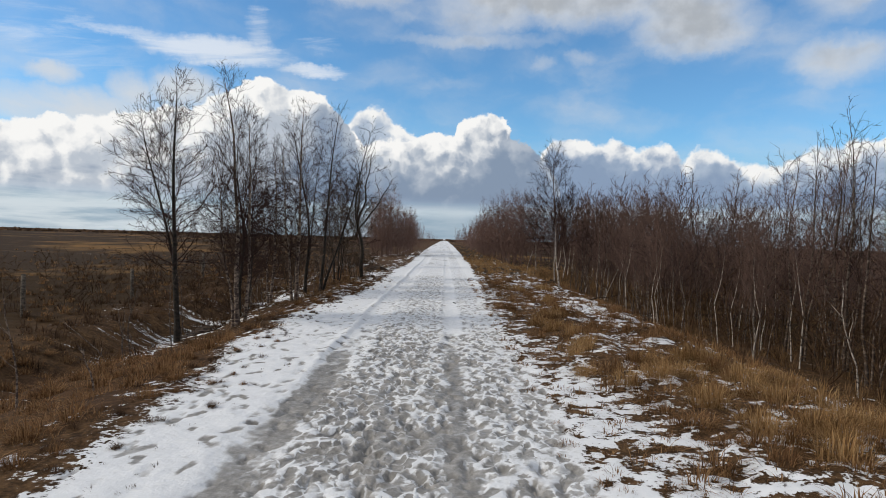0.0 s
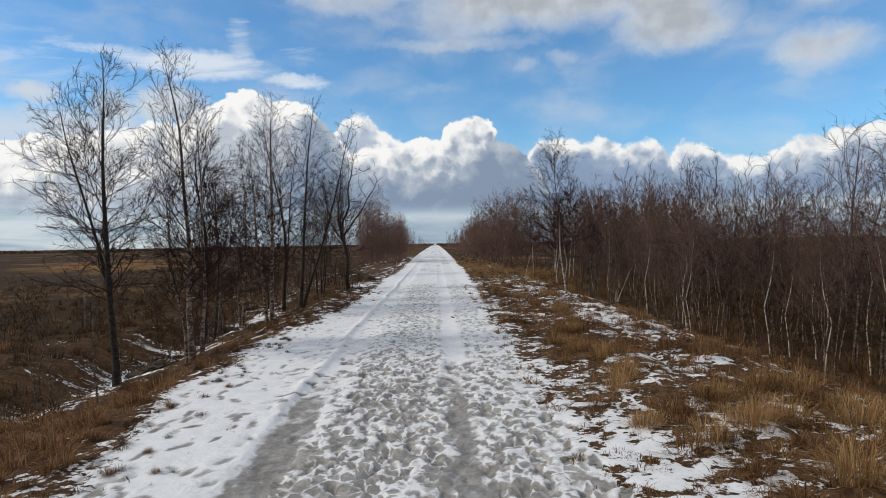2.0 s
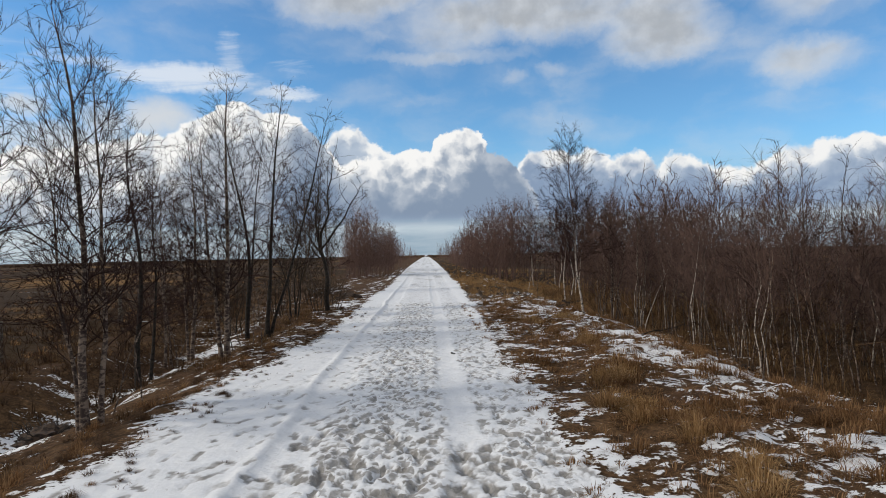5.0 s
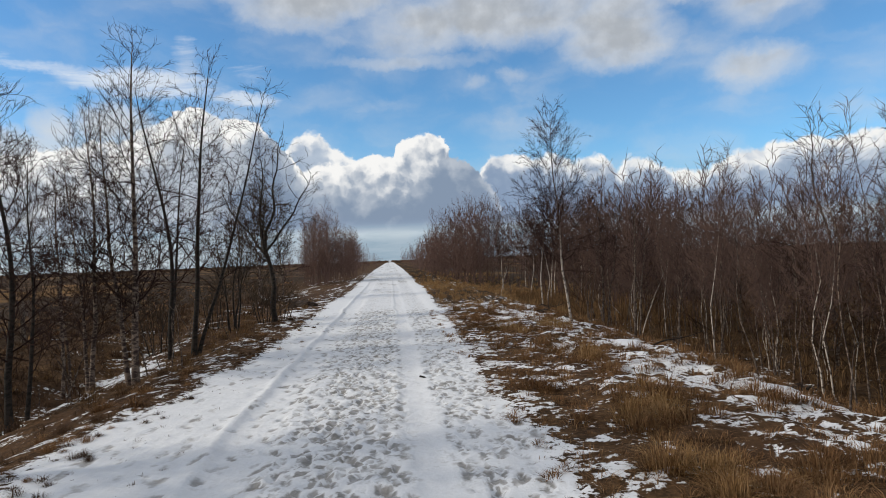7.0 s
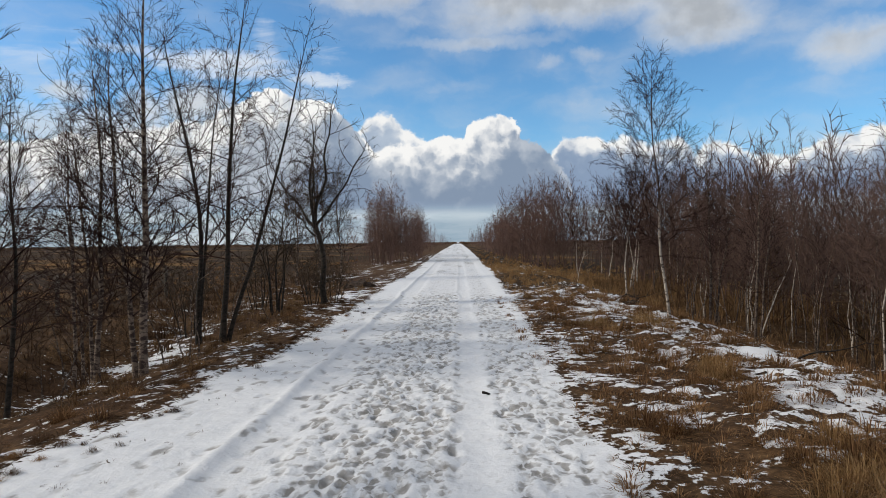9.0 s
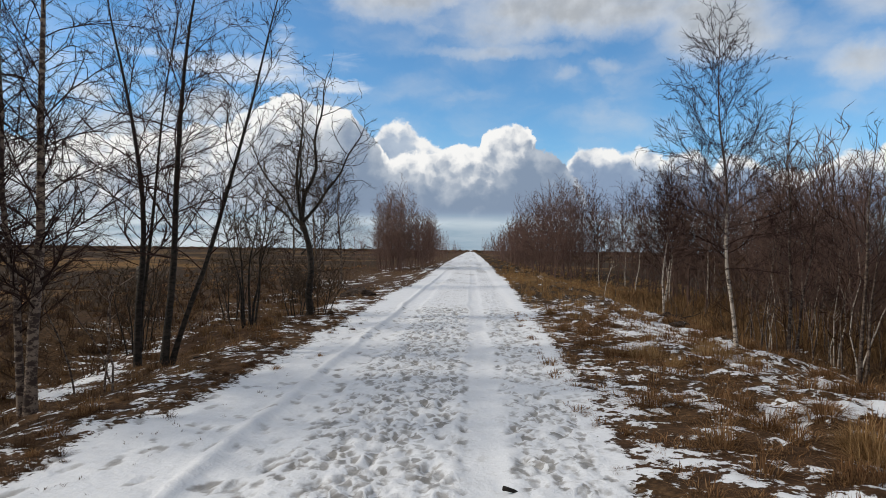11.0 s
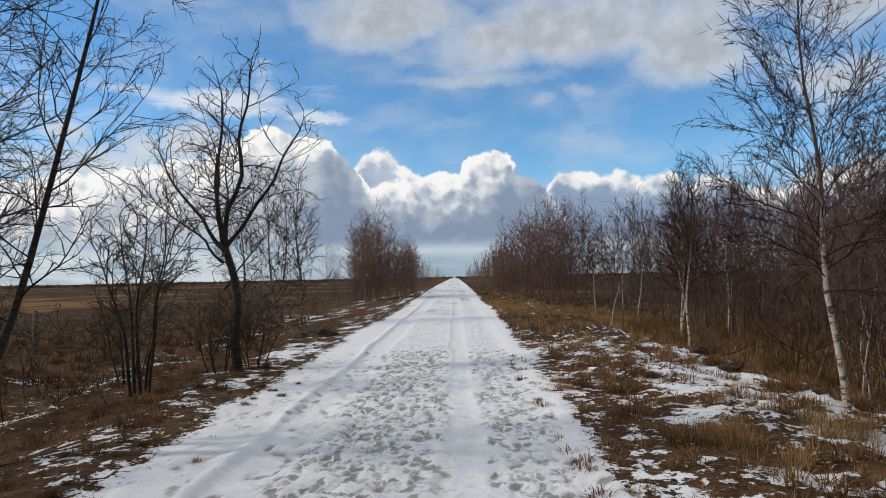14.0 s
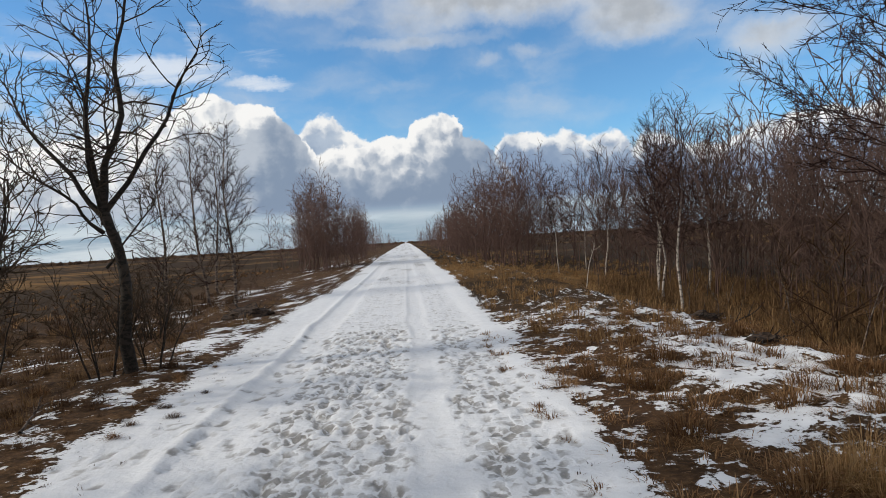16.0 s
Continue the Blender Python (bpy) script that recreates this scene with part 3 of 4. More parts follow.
def put_tree(name, x, y, seed, stems, bark, twigs, label, category="tree", group="", sink=0.08, **shape):
    """A bare tree. stems: rows of (dx, dy, height, radius, lean x, lean y, bend) for one or more trunks from one foot."""
    rng = np.random.default_rng(seed)
    thing = new(name)
    thing.location = (x, y, float(land(x, y)) - sink)
    thing.empty_display_size = 0.3
    for dx, dy, h, r, lx, ly, bend in stems:
        trunk, crown = Tubes(), Tubes()
        grow_stem(rng, trunk, crown, stem_line(rng, (dx, dy, 0), h, (lx, ly), bend), r, **shape)
        child("trunk", trunk.mesh("trunk", bark), thing)
        child("crown", crown.mesh("crown", twigs, False), thing, "bare fine twigs")
    return tagged(thing, label, category, group)


# ---- ground ----
def axis(stretches, far, growth):
    """Coordinates with a spacing for each stretch (from, to, step), spreading out to far beyond them."""
    mid = np.concatenate([np.arange(a, b - step * 0.4, step) for a, b, step in stretches])
    high, low = [mid[-1]], [mid[0]]
    s = stretches[-1][2]
    while high[-1] < far:
        s *= growth
        high.append(high[-1] + s)
    s = stretches[0][2]
    while low[-1] > -far:
        s *= growth
        low.append(low[-1] - s)
    return np.concatenate([low[:0:-1], mid, high[1:]])


def build_ground():
    rng = np.random.default_rng(5)
    xs, ys = axis(((-3.6, -2.7, 0.055), (-2.7, 1.3, 0.03), (1.3, 4.4, 0.052)), 2500, 1.16), axis(((3.3, 19.0, 0.038), (19.0, 27.0, 0.052)), 3000, 1.08)
    ys = ys[ys > -60]
    gx, gy = np.meshgrid(xs, ys)
    z = land(gx, gy)
    snow = snow_cover(gx, gy)
    young = 1 - 0.92 * ease(gy, 6.0, 12.5)  # the churned, wetter stretch
    lane = ease(gx, -3.0, -2.7) * (1 - ease(gx, 0.9, 1.2))
    wander = (smooth_noise(gx * 0 + 3.3, gy * 0.35, 61) - 0.5) * 0.18
    slush = np.zeros_like(z)
    for c, w, deep, ridge in ((-1.3, 0.22, 0.028, 0.024), (0.18, 0.15, 0.016, 0.006)):
        d = (gx - c - wander - (smooth_noise(gx * 3.1, gy * 2.6, 67, 3) - 0.5) * 0.22 * (1 - ease(gy, 7, 11))) / w
        rut = np.exp(-d ** 4)
        z -= deep * rut * (1 - ease(gy, 40, 70))
        z += ridge * np.exp(-((d + 1.15) / 0.26) ** 2) * (1 - ease(gy, 40, 70)) * ease(gy, 6.5, 9.5) * (0.6 + 0.8 * smooth_noise(gx, gy * 1.4, 63))
        wetness = 0.1 + (1 - ease(gy, 7, 11)) * (0.72 + 0.45 * smooth_noise(gx * 2, gy * 0.8, 65))
        blotch = 0.55 + 0.65 * ease(smooth_noise(gx * 5.5, gy * 3.2, 69, 3), 0.36, 0.6)
        slush = np.maximum(slush, np.exp(-(1.3 * d) ** 4) * wetness * blotch)
    mud = ease(smooth_noise(gx * 2.6, gy * 2.0, 71, 4), 0.38, 0.6) * np.exp(-((gx + 0.5) / 0.95) ** 4)
    slush = np.maximum(slush, np.maximum(mud * (0.1 + 0.6 * young), young * 0.24 * np.exp(-((gx + 0.5) / 0.85) ** 4)))
    slush = np.maximum(slush, (0.1 + 0.2 * young) * np.exp(-((gx - 0.75) / 0.45) ** 4) * lane)
    far_lane = ease(gy, 26, 45) * lane
    slush = np.maximum(slush, far_lane * 0.4 * ease(smooth_noise(gx * 1.4, gy * 0.45, 75, 3), 0.5, 0.7))
    z += lane * (smooth_noise(gx * 7, gy * 6, 77, 2) - 0.5) * 0.018
    spots = []
    for _ in range(3300):
        spots.append((rng.normal(-0.5, 0.45), rng.uniform(2.5, 27), 1.0))
    for _ in range(1250):
        spots.append((rng.normal(0.6, 0.28), rng.uniform(2.5, 27), 0.9))
    for _ in range(480):
        spots.append((rng.uniform(-2.8, -1.6), rng.uniform(2.5, 27), 0.55))
    for cx, cy, k in spots:
        if not -2.8 < cx < 1.2:
            continue
        a, ln, wd = rng.normal(0, 0.4), rng.uniform(0.06, 0.14), rng.uniform(0.035, 0.055)
        deep = rng.uniform(0.006, 0.022) * k * (1 - 0.3 * float(ease(cy, 9, 14)))
        if cy > 11 and abs(cx - 0.2) < 0.17:
            continue
        i0, i1 = np.searchsorted(xs, (cx - 0.3, cx + 0.3))
        j0, j1 = np.searchsorted(ys, (cy - 0.3, cy + 0.3))
        dx, dy = gx[j0:j1, i0:i1] - cx, gy[j0:j1, i0:i1] - cy
        u, v = dx * math.cos(a) + dy * math.sin(a), dy * math.cos(a) - dx * math.sin(a)
        waist = wd * (1 - 0.25 * np.exp(-((v + 0.02) / 0.05) ** 2))
        d = np.sqrt((u / waist) ** 2 + (v / ln) ** 2)
        z[j0:j1, i0:i1] += deep * (0.22 * np.exp(-((d - 1.3) / 0.2) ** 2) - (1 - ease(d, 0.85, 1.04)))
        wet = rng.uniform(0.3, 0.95) * (0.56 + 0.44 * (1 - ease(cy, 8, 14))) * (0.8 if cx < -1.6 else 1.0)
        slush[j0:j1, i0:i1] = np.maximum(slush[j0:j1, i0:i1], wet * (1 - ease(d, 0.88, 1.1)))
    tread = np.exp(-((gx + 0.55) / 0.72) ** 4) + 1.0 * np.exp(-((gx - 0.62) / 0.4) ** 4)
    tread = np.clip(tread * (0.45 + 0.9 * smooth_noise(gx * 1.2, gy * 0.8, 83)), 0, 1) * lane * (0.6 + 0.4 * young)
    for c in (-1.3, 0.2):
        tread *= 1 - 0.85 * np.exp(-((gx - c - wander) / 0.2) ** 4) * (1 - 0.6 * young)
    z += 0.02 * snow * (1 - lane)
    gold = ease(np.abs(gx + 0.9), 5.5, 9) + ease(gy, 24, 32) * ease(gx, 1.1, 1.6)
    nx, ny = len(xs), len(ys)
    k = np.arange((nx) * (ny)).reshape(ny, nx)
    quads = np.stack([k[:-1, :-1], k[:-1, 1:], k[1:, 1:], k[1:, :-1]], -1).reshape(-1, 4)
    me = mesh_of("ground", np.stack([gx, gy, z], -1).reshape(-1, 3), quads, GROUND, True)
    for name, values in (("snow", snow), ("slush", slush), ("tread", tread), ("gold", np.clip(gold, 0, 1))):
        me.attributes.new(name, "FLOAT", "POINT").data.foreach_set("value", values.astype(np.float32).ravel())
    return tagged(new("ground", me), "trodden snowy track between brown grassy verges and moorland", "ground", kind="structure")


build_ground()

# ---- trees on the bank beside the ditch ----
ROW = "birches along the ditch"
put_tree("birch", -4.85, 12.1, 1, [(0, 0, 4.9, 0.058, -0.2, 0.1, 0.3), (0.02, 0, 4.4, 0.04, -0.72, 0.05, 0.5)], DARK, TWIG, "dark-trunked bare birch standing in the ditch", "tree", ROW,
         clear=0.28, spread=0.3, limbs=36, steep=62, fine=1.15, twig=0.0020, buds=0.3)
put_tree("birch", -3.95, 12.7, 2, [(0, 0, 5.1, 0.052, -0.5, 0, 0.5), (0.12, 0.1, 4.2, 0.036, -0.1, 0.2, 0.4), (-0.1, 0.05, 3.4, 0.03, -0.5, 0.3, 0.4)], BROWN_BIRCH, TWIG,
         "bare birch with several pale brown stems on the bank", "tree", ROW, clear=0.22, spread=0.27, limbs=40, steep=54, fine=1.1, twig=0.0020, buds=0.3)
put_tree("birch", -5.3, 17.0, 3, [(0, 0, 4.9, 0.055, -0.15, 0, 0.3), (0.15, 0.1, 4.0, 0.035, 0.35, 0, 0.3)], DARK, TWIG,
         "slender bare birch with twin stems by the ditch", "tree", ROW, clear=0.2, spread=0.3, limbs=38, steep=58, fine=1.1, twig=0.0020, buds=0.3)
put_tree("birch", -4.9, 18.5, 4, [(0, 0, 4.6, 0.042, 0, 0, 0.3), (-0.1, 0.1, 3.9, 0.032, -0.4, 0.2, 0.3)], BROWN_BIRCH, TWIG, "slender bare birch by the ditch", "tree", ROW,
         clear=0.18, spread=0.3, limbs=38, steep=54, fine=1.1, twig=0.0020, buds=0.3)
put_tree("birch", -4.1, 18.2, 5, [(0, 0, 5.7, 0.058, 0.1, 0, 0.3), (-0.14, 0.1, 4.6, 0.042, -0.45, 0.1, 0.2)], BROWN_BIRCH, TWIG,
         "tall bare birch with peeling brownish bark and dense upright twigs", "tree", ROW, clear=0.18, spread=0.29, limbs=40, steep=54, fine=1.05, twig=0.0020, buds=0.3)
put_tree("birch", -4.4, 20.7, 6, [(0, 0, 5.6, 0.05, -0.3, 0, 0.2), (0.0, 0.02, 5.2, 0.032, 0.35, 0.1, 0.6)], DARK, TWIG, "bare dark-stemmed birch with an open crown", "tree", ROW,
         clear=0.24, spread=0.3, limbs=28, steep=60, fine=1.0, thin=1.15, twig=0.0020, buds=0.3)
put_tree("birch", -3.85, 20.3, 7, [(0, 0, 5.9, 0.052, 0.5, 0, 0.3), (0.05, 0.05, 5.4, 0.038, 1.5, 0.1, 0.1)], DARK, TWIG,
         "bare dark-stemmed birch forked into an upright and a leaning stem", "tree", ROW, clear=0.24, spread=0.27, limbs=28, steep=60, fine=1.0, thin=1.15, twig=0.0020, buds=0.3)
put_tree("birch", -5.9, 19.6, 11, [(0, 0, 4.3, 0.035, 0.1, 0, 0.3), (0.1, 0.1, 3.7, 0.028, -0.3, 0.2, 0.3)], BROWN_BIRCH, TWIG, "slender bare birch beyond the ditch", "tree", ROW,
         clear=0.18, spread=0.3, limbs=24, steep=54, fine=0.9, twig=0.0022)

# ---- the wide tree with knotty twigs ----
def put_ash(x, y, seed):
    rng = np.random.default_rng(seed)
    thing = new("ash_tree")
    thing.location = (x, y, float(land(x, y)) - 0.08)
    bole = stem_line(rng, (0, 0, 0), 2.0, (-0.22, 0.0), 0.2, 8, 0.04)
    t = Tubes()
    t.add(bole, np.linspace(0.078, 0.05, 9), 9, False)
    child("trunk", t.mesh("trunk", DARK), thing)
    fork = bole[-1]
    for drop, h, r, lx, ly, bend in ((0.0, 3.1, 0.044, 0.3, 0.15, -0.3), (0.02, 2.8, 0.04, -0.45, -0.1, -0.2), (0.1, 1.9, 0.032, -1.5, 0.2, -0.5), (0.08, 2.1, 0.034, 1.2, -0.1, -0.5),
                                     (0.15, 2.0, 0.026, 0.1, -1.0, 0.2), (0.2, 2.1, 0.026, -0.2, 1.1, 0.2), (0.3, 1.35, 0.022, -1.35, -0.3, -0.3), (0.7, 1.0, 0.016, 0.75, 0.1, -0.3)):
        limb, crown = Tubes(), Tubes()
        grow_stem(rng, limb, crown, stem_line(rng, fork - (0, 0, drop), h, (lx, ly), bend, 12, 0.08), r, clear=0.14, spread=0.4, limbs=15, steep=66, fine=0.62, twig=0.0037, knobs=0.13, thin=1.45, reach=1.15, up=0.07)
        child("limb", limb.mesh("limb", DARK), thing)
        child("crown", crown.mesh("crown", DARK_TWIG, False), thing, "knotty bare twigs")
    tagged(thing, "small bare dark tree forking into a wide knotty crown", "tree")


put_ash(-3.15, 25.0, 8)
put_tree("shrub", -3.85, 23.4, 9, [(0.1 * math.cos(a), 0.1 * math.sin(a), h, 0.025, 0.5 * math.cos(a), 0.5 * math.sin(a), 0.3) for a, h in ((0, 2.4), (1.3, 2.7), (2.6, 2.5), (3.9, 2.2), (5.2, 2.6))],
         DARK, DARK_TWIG, "many-stemmed bare dark shrub on the bank", "shrub", clear=0.35, spread=0.3, limbs=13, steep=52, fine=0.85, twig=0.0042, knobs=0.06)

for x, y, seed, tall in ((-3.4, 24.9, 12, 1.3), (-3.0, 25.2, 13, 1.0), (-4.6, 24.6, 14, 1.7), (-5.2, 22.2, 15, 1.9), (-4.3, 28.6, 16, 1.5)):
    put_tree("shrub", x, y, seed, [(0.14 * math.cos(a), 0.14 * math.sin(a), tall * h, 0.013, 0.35 * math.cos(a), 0.35 * math.sin(a), 0.3) for a, h in ((0.3, 0.8), (1.4, 1.0), (2.5, 0.7), (3.6, 0.95), (4.7, 0.75), (5.6, 1.05))],
             DARK, DARK_TWIG, "low bare brown shrub of many thin stems", "shrub", "low shrubs on the bank", clear=0.25, spread=0.3, limbs=8, steep=48, fine=0.8, twig=0.0034, knobs=0.05)

# ---- the lone birch on the other verge ----
put_tree("birch", 3.87, 21.6, 10, [(0, 0, 4.85, 0.031, -0.32, 0.05, -0.2)], BIRCH, TWIG, "young white-barked birch at the edge of the thicket", "tree",
         clear=0.24, spread=0.3, limbs=50, steep=62, fine=1.25, twig=0.0022, reach=0.95, buds=0.5)

# ---- taller stems that stand out of the thicket ----
for i, (x, y, h, lx) in enumerate(((6.5, 10.7, 4.4, -0.2), (6.2, 11.4, 3.9, 0.1), (7.1, 10.3, 4.6, 0.2), (6.9, 11.6, 4.2, -0.1), (6.6, 17.0, 4.2, -0.1), (7.3, 16.6, 3.9, 0.2), (7.4, 12.6, 4.1, 0.0), (7.6, 10.9, 4.3, 0.1), (6.7, 9.9, 4.1, -0.1), (8.2, 11.8, 4.4, 0.0), (6.4, 12.3, 3.9, 0.2), (7.9, 9.6, 4.2, -0.1), (7.2, 9.2, 3.9, 0.15), (8.8, 10.6, 4.5, 0.0), (6.0, 9.4, 3.6, 0.1), (4.6, 21.6, 3.4, 0.0), (4.8, 20.3, 3.3, 0.1))):
    put_tree("young_tree", x, y, 50 + i, [(0, 0, h, 0.026, lx, 0, 0.4), (0.08, 0.05, h * 0.85, 0.02, lx + 0.45, 0.1, 0.2)], SAPLING, TWIG, "tall thin bare young tree rising above the thicket", "tree", "young trees in the thicket",
             clear=0.34, spread=0.17, limbs=14, steep=36, fine=0.75, twig=0.0026, reach=0.9)

# ---- smaller trees farther along the track ----
for i, (x, y, h, lean) in enumerate(((-4.6, 34.9, 5.0, 0.1), (-5.5, 35.5, 5.3, -0.1), (-6.6, 40.0, 5.8, 0.0), (-6.2, 34.2, 4.6, 0.1))):
    put_tree("birch", x, y, 20 + i, [(0, 0, h, 0.045, lean, 0, 0.3)], BROWN_BIRCH, TWIG, "bare young birch beside the snowy track", "tree", "birches farther along",
             clear=0.14, spread=0.3, limbs=34, steep=52, fine=0.9, twig=0.0042, reach=1.2)
for i, (x, y, h, lean) in enumerate(((4.9, 28.5, 3.9, 0.05), (6.4, 33.3, 5.0, 0.1), (6.9, 34.5, 4.8, -0.15), (7.6, 33.0, 4.2, 0.2), (7.0, 39.5, 4.6, 0.1), (6.2, 43.0, 4.4, -0.1), (7.9, 45.0, 4.8, 0.0), (5.9, 31.8, 3.4, 0.0), (8.6, 35.0, 4.6, 0.1))):
    put_tree("birch", x, y, 30 + i, [(0, 0, h, 0.028, lean, 0, 0.3)], BIRCH, TWIG, "bare young birch with a thin pale stem in long grass", "tree", "birches in the long grass",
             clear=0.26, spread=0.27, limbs=28, steep=48, fine=0.9, twig=0.0038, reach=1.2)

# ---- the thicket ----
def sapling_arrays(seed, height, limbs, fine, twig, spread=0.2, clear=0.3, r=0.018, steep=42, reach=1.0):
    rng = np.random.default_rng(seed)
    trunk, crown = Tubes(), Tubes()
    line = stem_line(rng, (0, 0, 0), height, rng.normal(0, 0.07 * height, 2), 0.3, 7, 0.045)
    grow_stem(rng, trunk, crown, line, r, clear, spread, limbs, steep, fine, twig, reach=reach, bends=3, sides=5)
    return trunk, crown


def build_thicket():
    rng = np.random.default_rng(77)
    protos = []
    for k in range(10):
        trunk, crown = sapling_arrays(100 + k, 2.5 + 0.13 * k, 19, 0.95, 0.0024, 0.2, 0.3, 0.012, 40, 1.4)
        protos.append((trunk.mesh("trunk", (BIRCH, SAPLING, BROWN_BIRCH, SAPLING, SAPLING)[k % 5]), crown.mesh("crown", RED_TWIG if k % 10 not in (2, 6) else TWIG, False)))
    made = 0
    for _ in range(2500):
        if made >= 235:
            break
        y = rng.uniform(6.5, 26.5)
        front = 4.75 - 0.25 * math.sin(y * 0.9) + (1.3 if y < 10 else 0) + max(0, (y - 23)) * 0.8
        x = front + rng.exponential(2.2)
        if x > 11:
            continue
        s = rng.uniform(0.68, 1.0) * (1.02 if y > 20 else 1.16 if y < 12.5 and x > 5.6 else 0.96) if rng.uniform() < 0.95 else 1.05
        a, b = protos[rng.integers(10)]
        thing = new("sapling")
        thing.matrix_basis = pose(x, y, float(land(x, y)) - 0.05, 0, 0, rng.uniform(0, 360)) @ Matrix.Scale(s, 4)
        child("trunk", a, thing)
        child("crown", b, thing)
        tagged(thing, "thin bare birch sapling in a dense brown thicket", "sapling", "saplings of the thicket")
        made += 1


def scatter(name, protos, spots, mat, label, category):
    """One mesh of many copies of a few shapes. spots: x, y, z, turn, scale."""
    verts, quads, count = [], [], 0
    rng = np.random.default_rng(len(spots))
    for x, y, z, turn, s in spots:
        v, q = protos[rng.integers(len(protos))]
        c, n = math.cos(turn), math.sin(turn)
        verts.append(np.stack([v[:, 0] * c - v[:, 1] * n, v[:, 0] * n + v[:, 1] * c, v[:, 2]], -1) * s + (x, y, z))
        quads.append(q + count)
        count += len(v)
    me = mesh_of(name, np.concatenate(verts), np.concatenate(quads), mat)
    return tagged(new(name, me), label, category, kind="stuff")


def merged(trunk, crown):
    (v1, q1), (v2, q2) = trunk.arrays(), crown.arrays()
    return np.concatenate([v1, v2]), np.concatenate([q1, q2 + len(v1)])


def build_far_thickets():
    rng = np.random.default_rng(78)
    mid = [merged(*sapling_arrays(140 + k, 2.5 + 0.12 * k, 17, 0.62, 0.0036, 0.22, 0.12, 0.01, 42, 1.8)) for k in range(5)]
    open_mid = [merged(*sapling_arrays(145 + k, 2.5 + 0.12 * k, 15, 0.45, 0.0048, 0.25, 0.12, 0.011, 42, 1.9)) for k in range(5)]
    far = [merged(*sapling_arrays(150 + k, 3.4 + 0.2 * k, 18, 0.5, 0.0056, 0.26, 0.12, 0.016, 46, 1.5)) for k in range(5)]
    edge = [merged(*sapling_arrays(170 + k, 4.0 + 0.25 * k, 12, 0.26, 0.013, 0.22, 0.08, 0.028, 36, 3.0)) for k in range(4)]
    low = [merged(*sapling_arrays(160 + k, 1.2, 7, 0.36, 0.005, 0.42, 0.05, 0.008, 55, 2.0)) for k in range(4)]

    def spots(n, fx, fy, s0, s1):
        out = []
        for _ in range(n):
            y = fy()
            x = fx(y)
            out.append((x, y, float(land(x, y)) - 0.08, rng.uniform(0, 6.28), rng.uniform(s0, s1)))
        return out

    scatter("thicket", mid, spots(275, lambda y: rng.uniform(6.0, 16), lambda: 6 + 22 * rng.uniform() ** 1.15, 0.7, 1.0), RED_TWIG, "dense brown thicket of bare saplings", "thicket")
    # low brambles; their dark colour also carries the shade beneath the saplings
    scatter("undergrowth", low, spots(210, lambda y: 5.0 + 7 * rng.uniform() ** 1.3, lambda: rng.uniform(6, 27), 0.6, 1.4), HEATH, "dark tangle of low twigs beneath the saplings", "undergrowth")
    scatter("clearing_thicket", open_mid, spots(235, lambda y: 7.0 + rng.exponential(4.0), lambda: rng.uniform(26, 44), 1.15, 1.75), RED_TWIG, "brown thicket of bare saplings behind the long grass", "thicket")
    near = spots(85, lambda y: 4.5 + rng.exponential(2.4), lambda: rng.uniform(49, 61), 1.15, 1.6)
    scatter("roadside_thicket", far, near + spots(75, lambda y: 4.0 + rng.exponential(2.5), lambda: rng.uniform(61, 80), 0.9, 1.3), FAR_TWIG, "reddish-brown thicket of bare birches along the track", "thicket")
    near = spots(40, lambda y: -5.5 + rng.normal(0, 0.6), lambda: rng.normal(59, 2.2), 1.2, 1.55)
    near += spots(48, lambda y: -5.2 + np.clip(rng.normal(0, 1.3), -2.6, 1.9), lambda: rng.normal(59, 2.6), 0.7, 1.15)
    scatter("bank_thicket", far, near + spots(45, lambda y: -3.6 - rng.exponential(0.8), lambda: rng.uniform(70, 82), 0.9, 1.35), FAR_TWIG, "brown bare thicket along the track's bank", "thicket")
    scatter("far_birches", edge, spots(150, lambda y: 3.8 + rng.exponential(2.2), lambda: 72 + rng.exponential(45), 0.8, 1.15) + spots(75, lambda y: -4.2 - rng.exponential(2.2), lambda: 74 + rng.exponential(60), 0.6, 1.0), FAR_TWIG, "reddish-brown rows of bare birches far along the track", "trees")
    scatter("heather", low, spots(240, lambda y: -5.4 - rng.exponential(4.5), lambda: 16.0 + rng.exponential(11), 0.45, 1.0), HEATH, "dark low heather and bramble beyond the ditch", "heather")


build_thicket()
build_far_thickets()


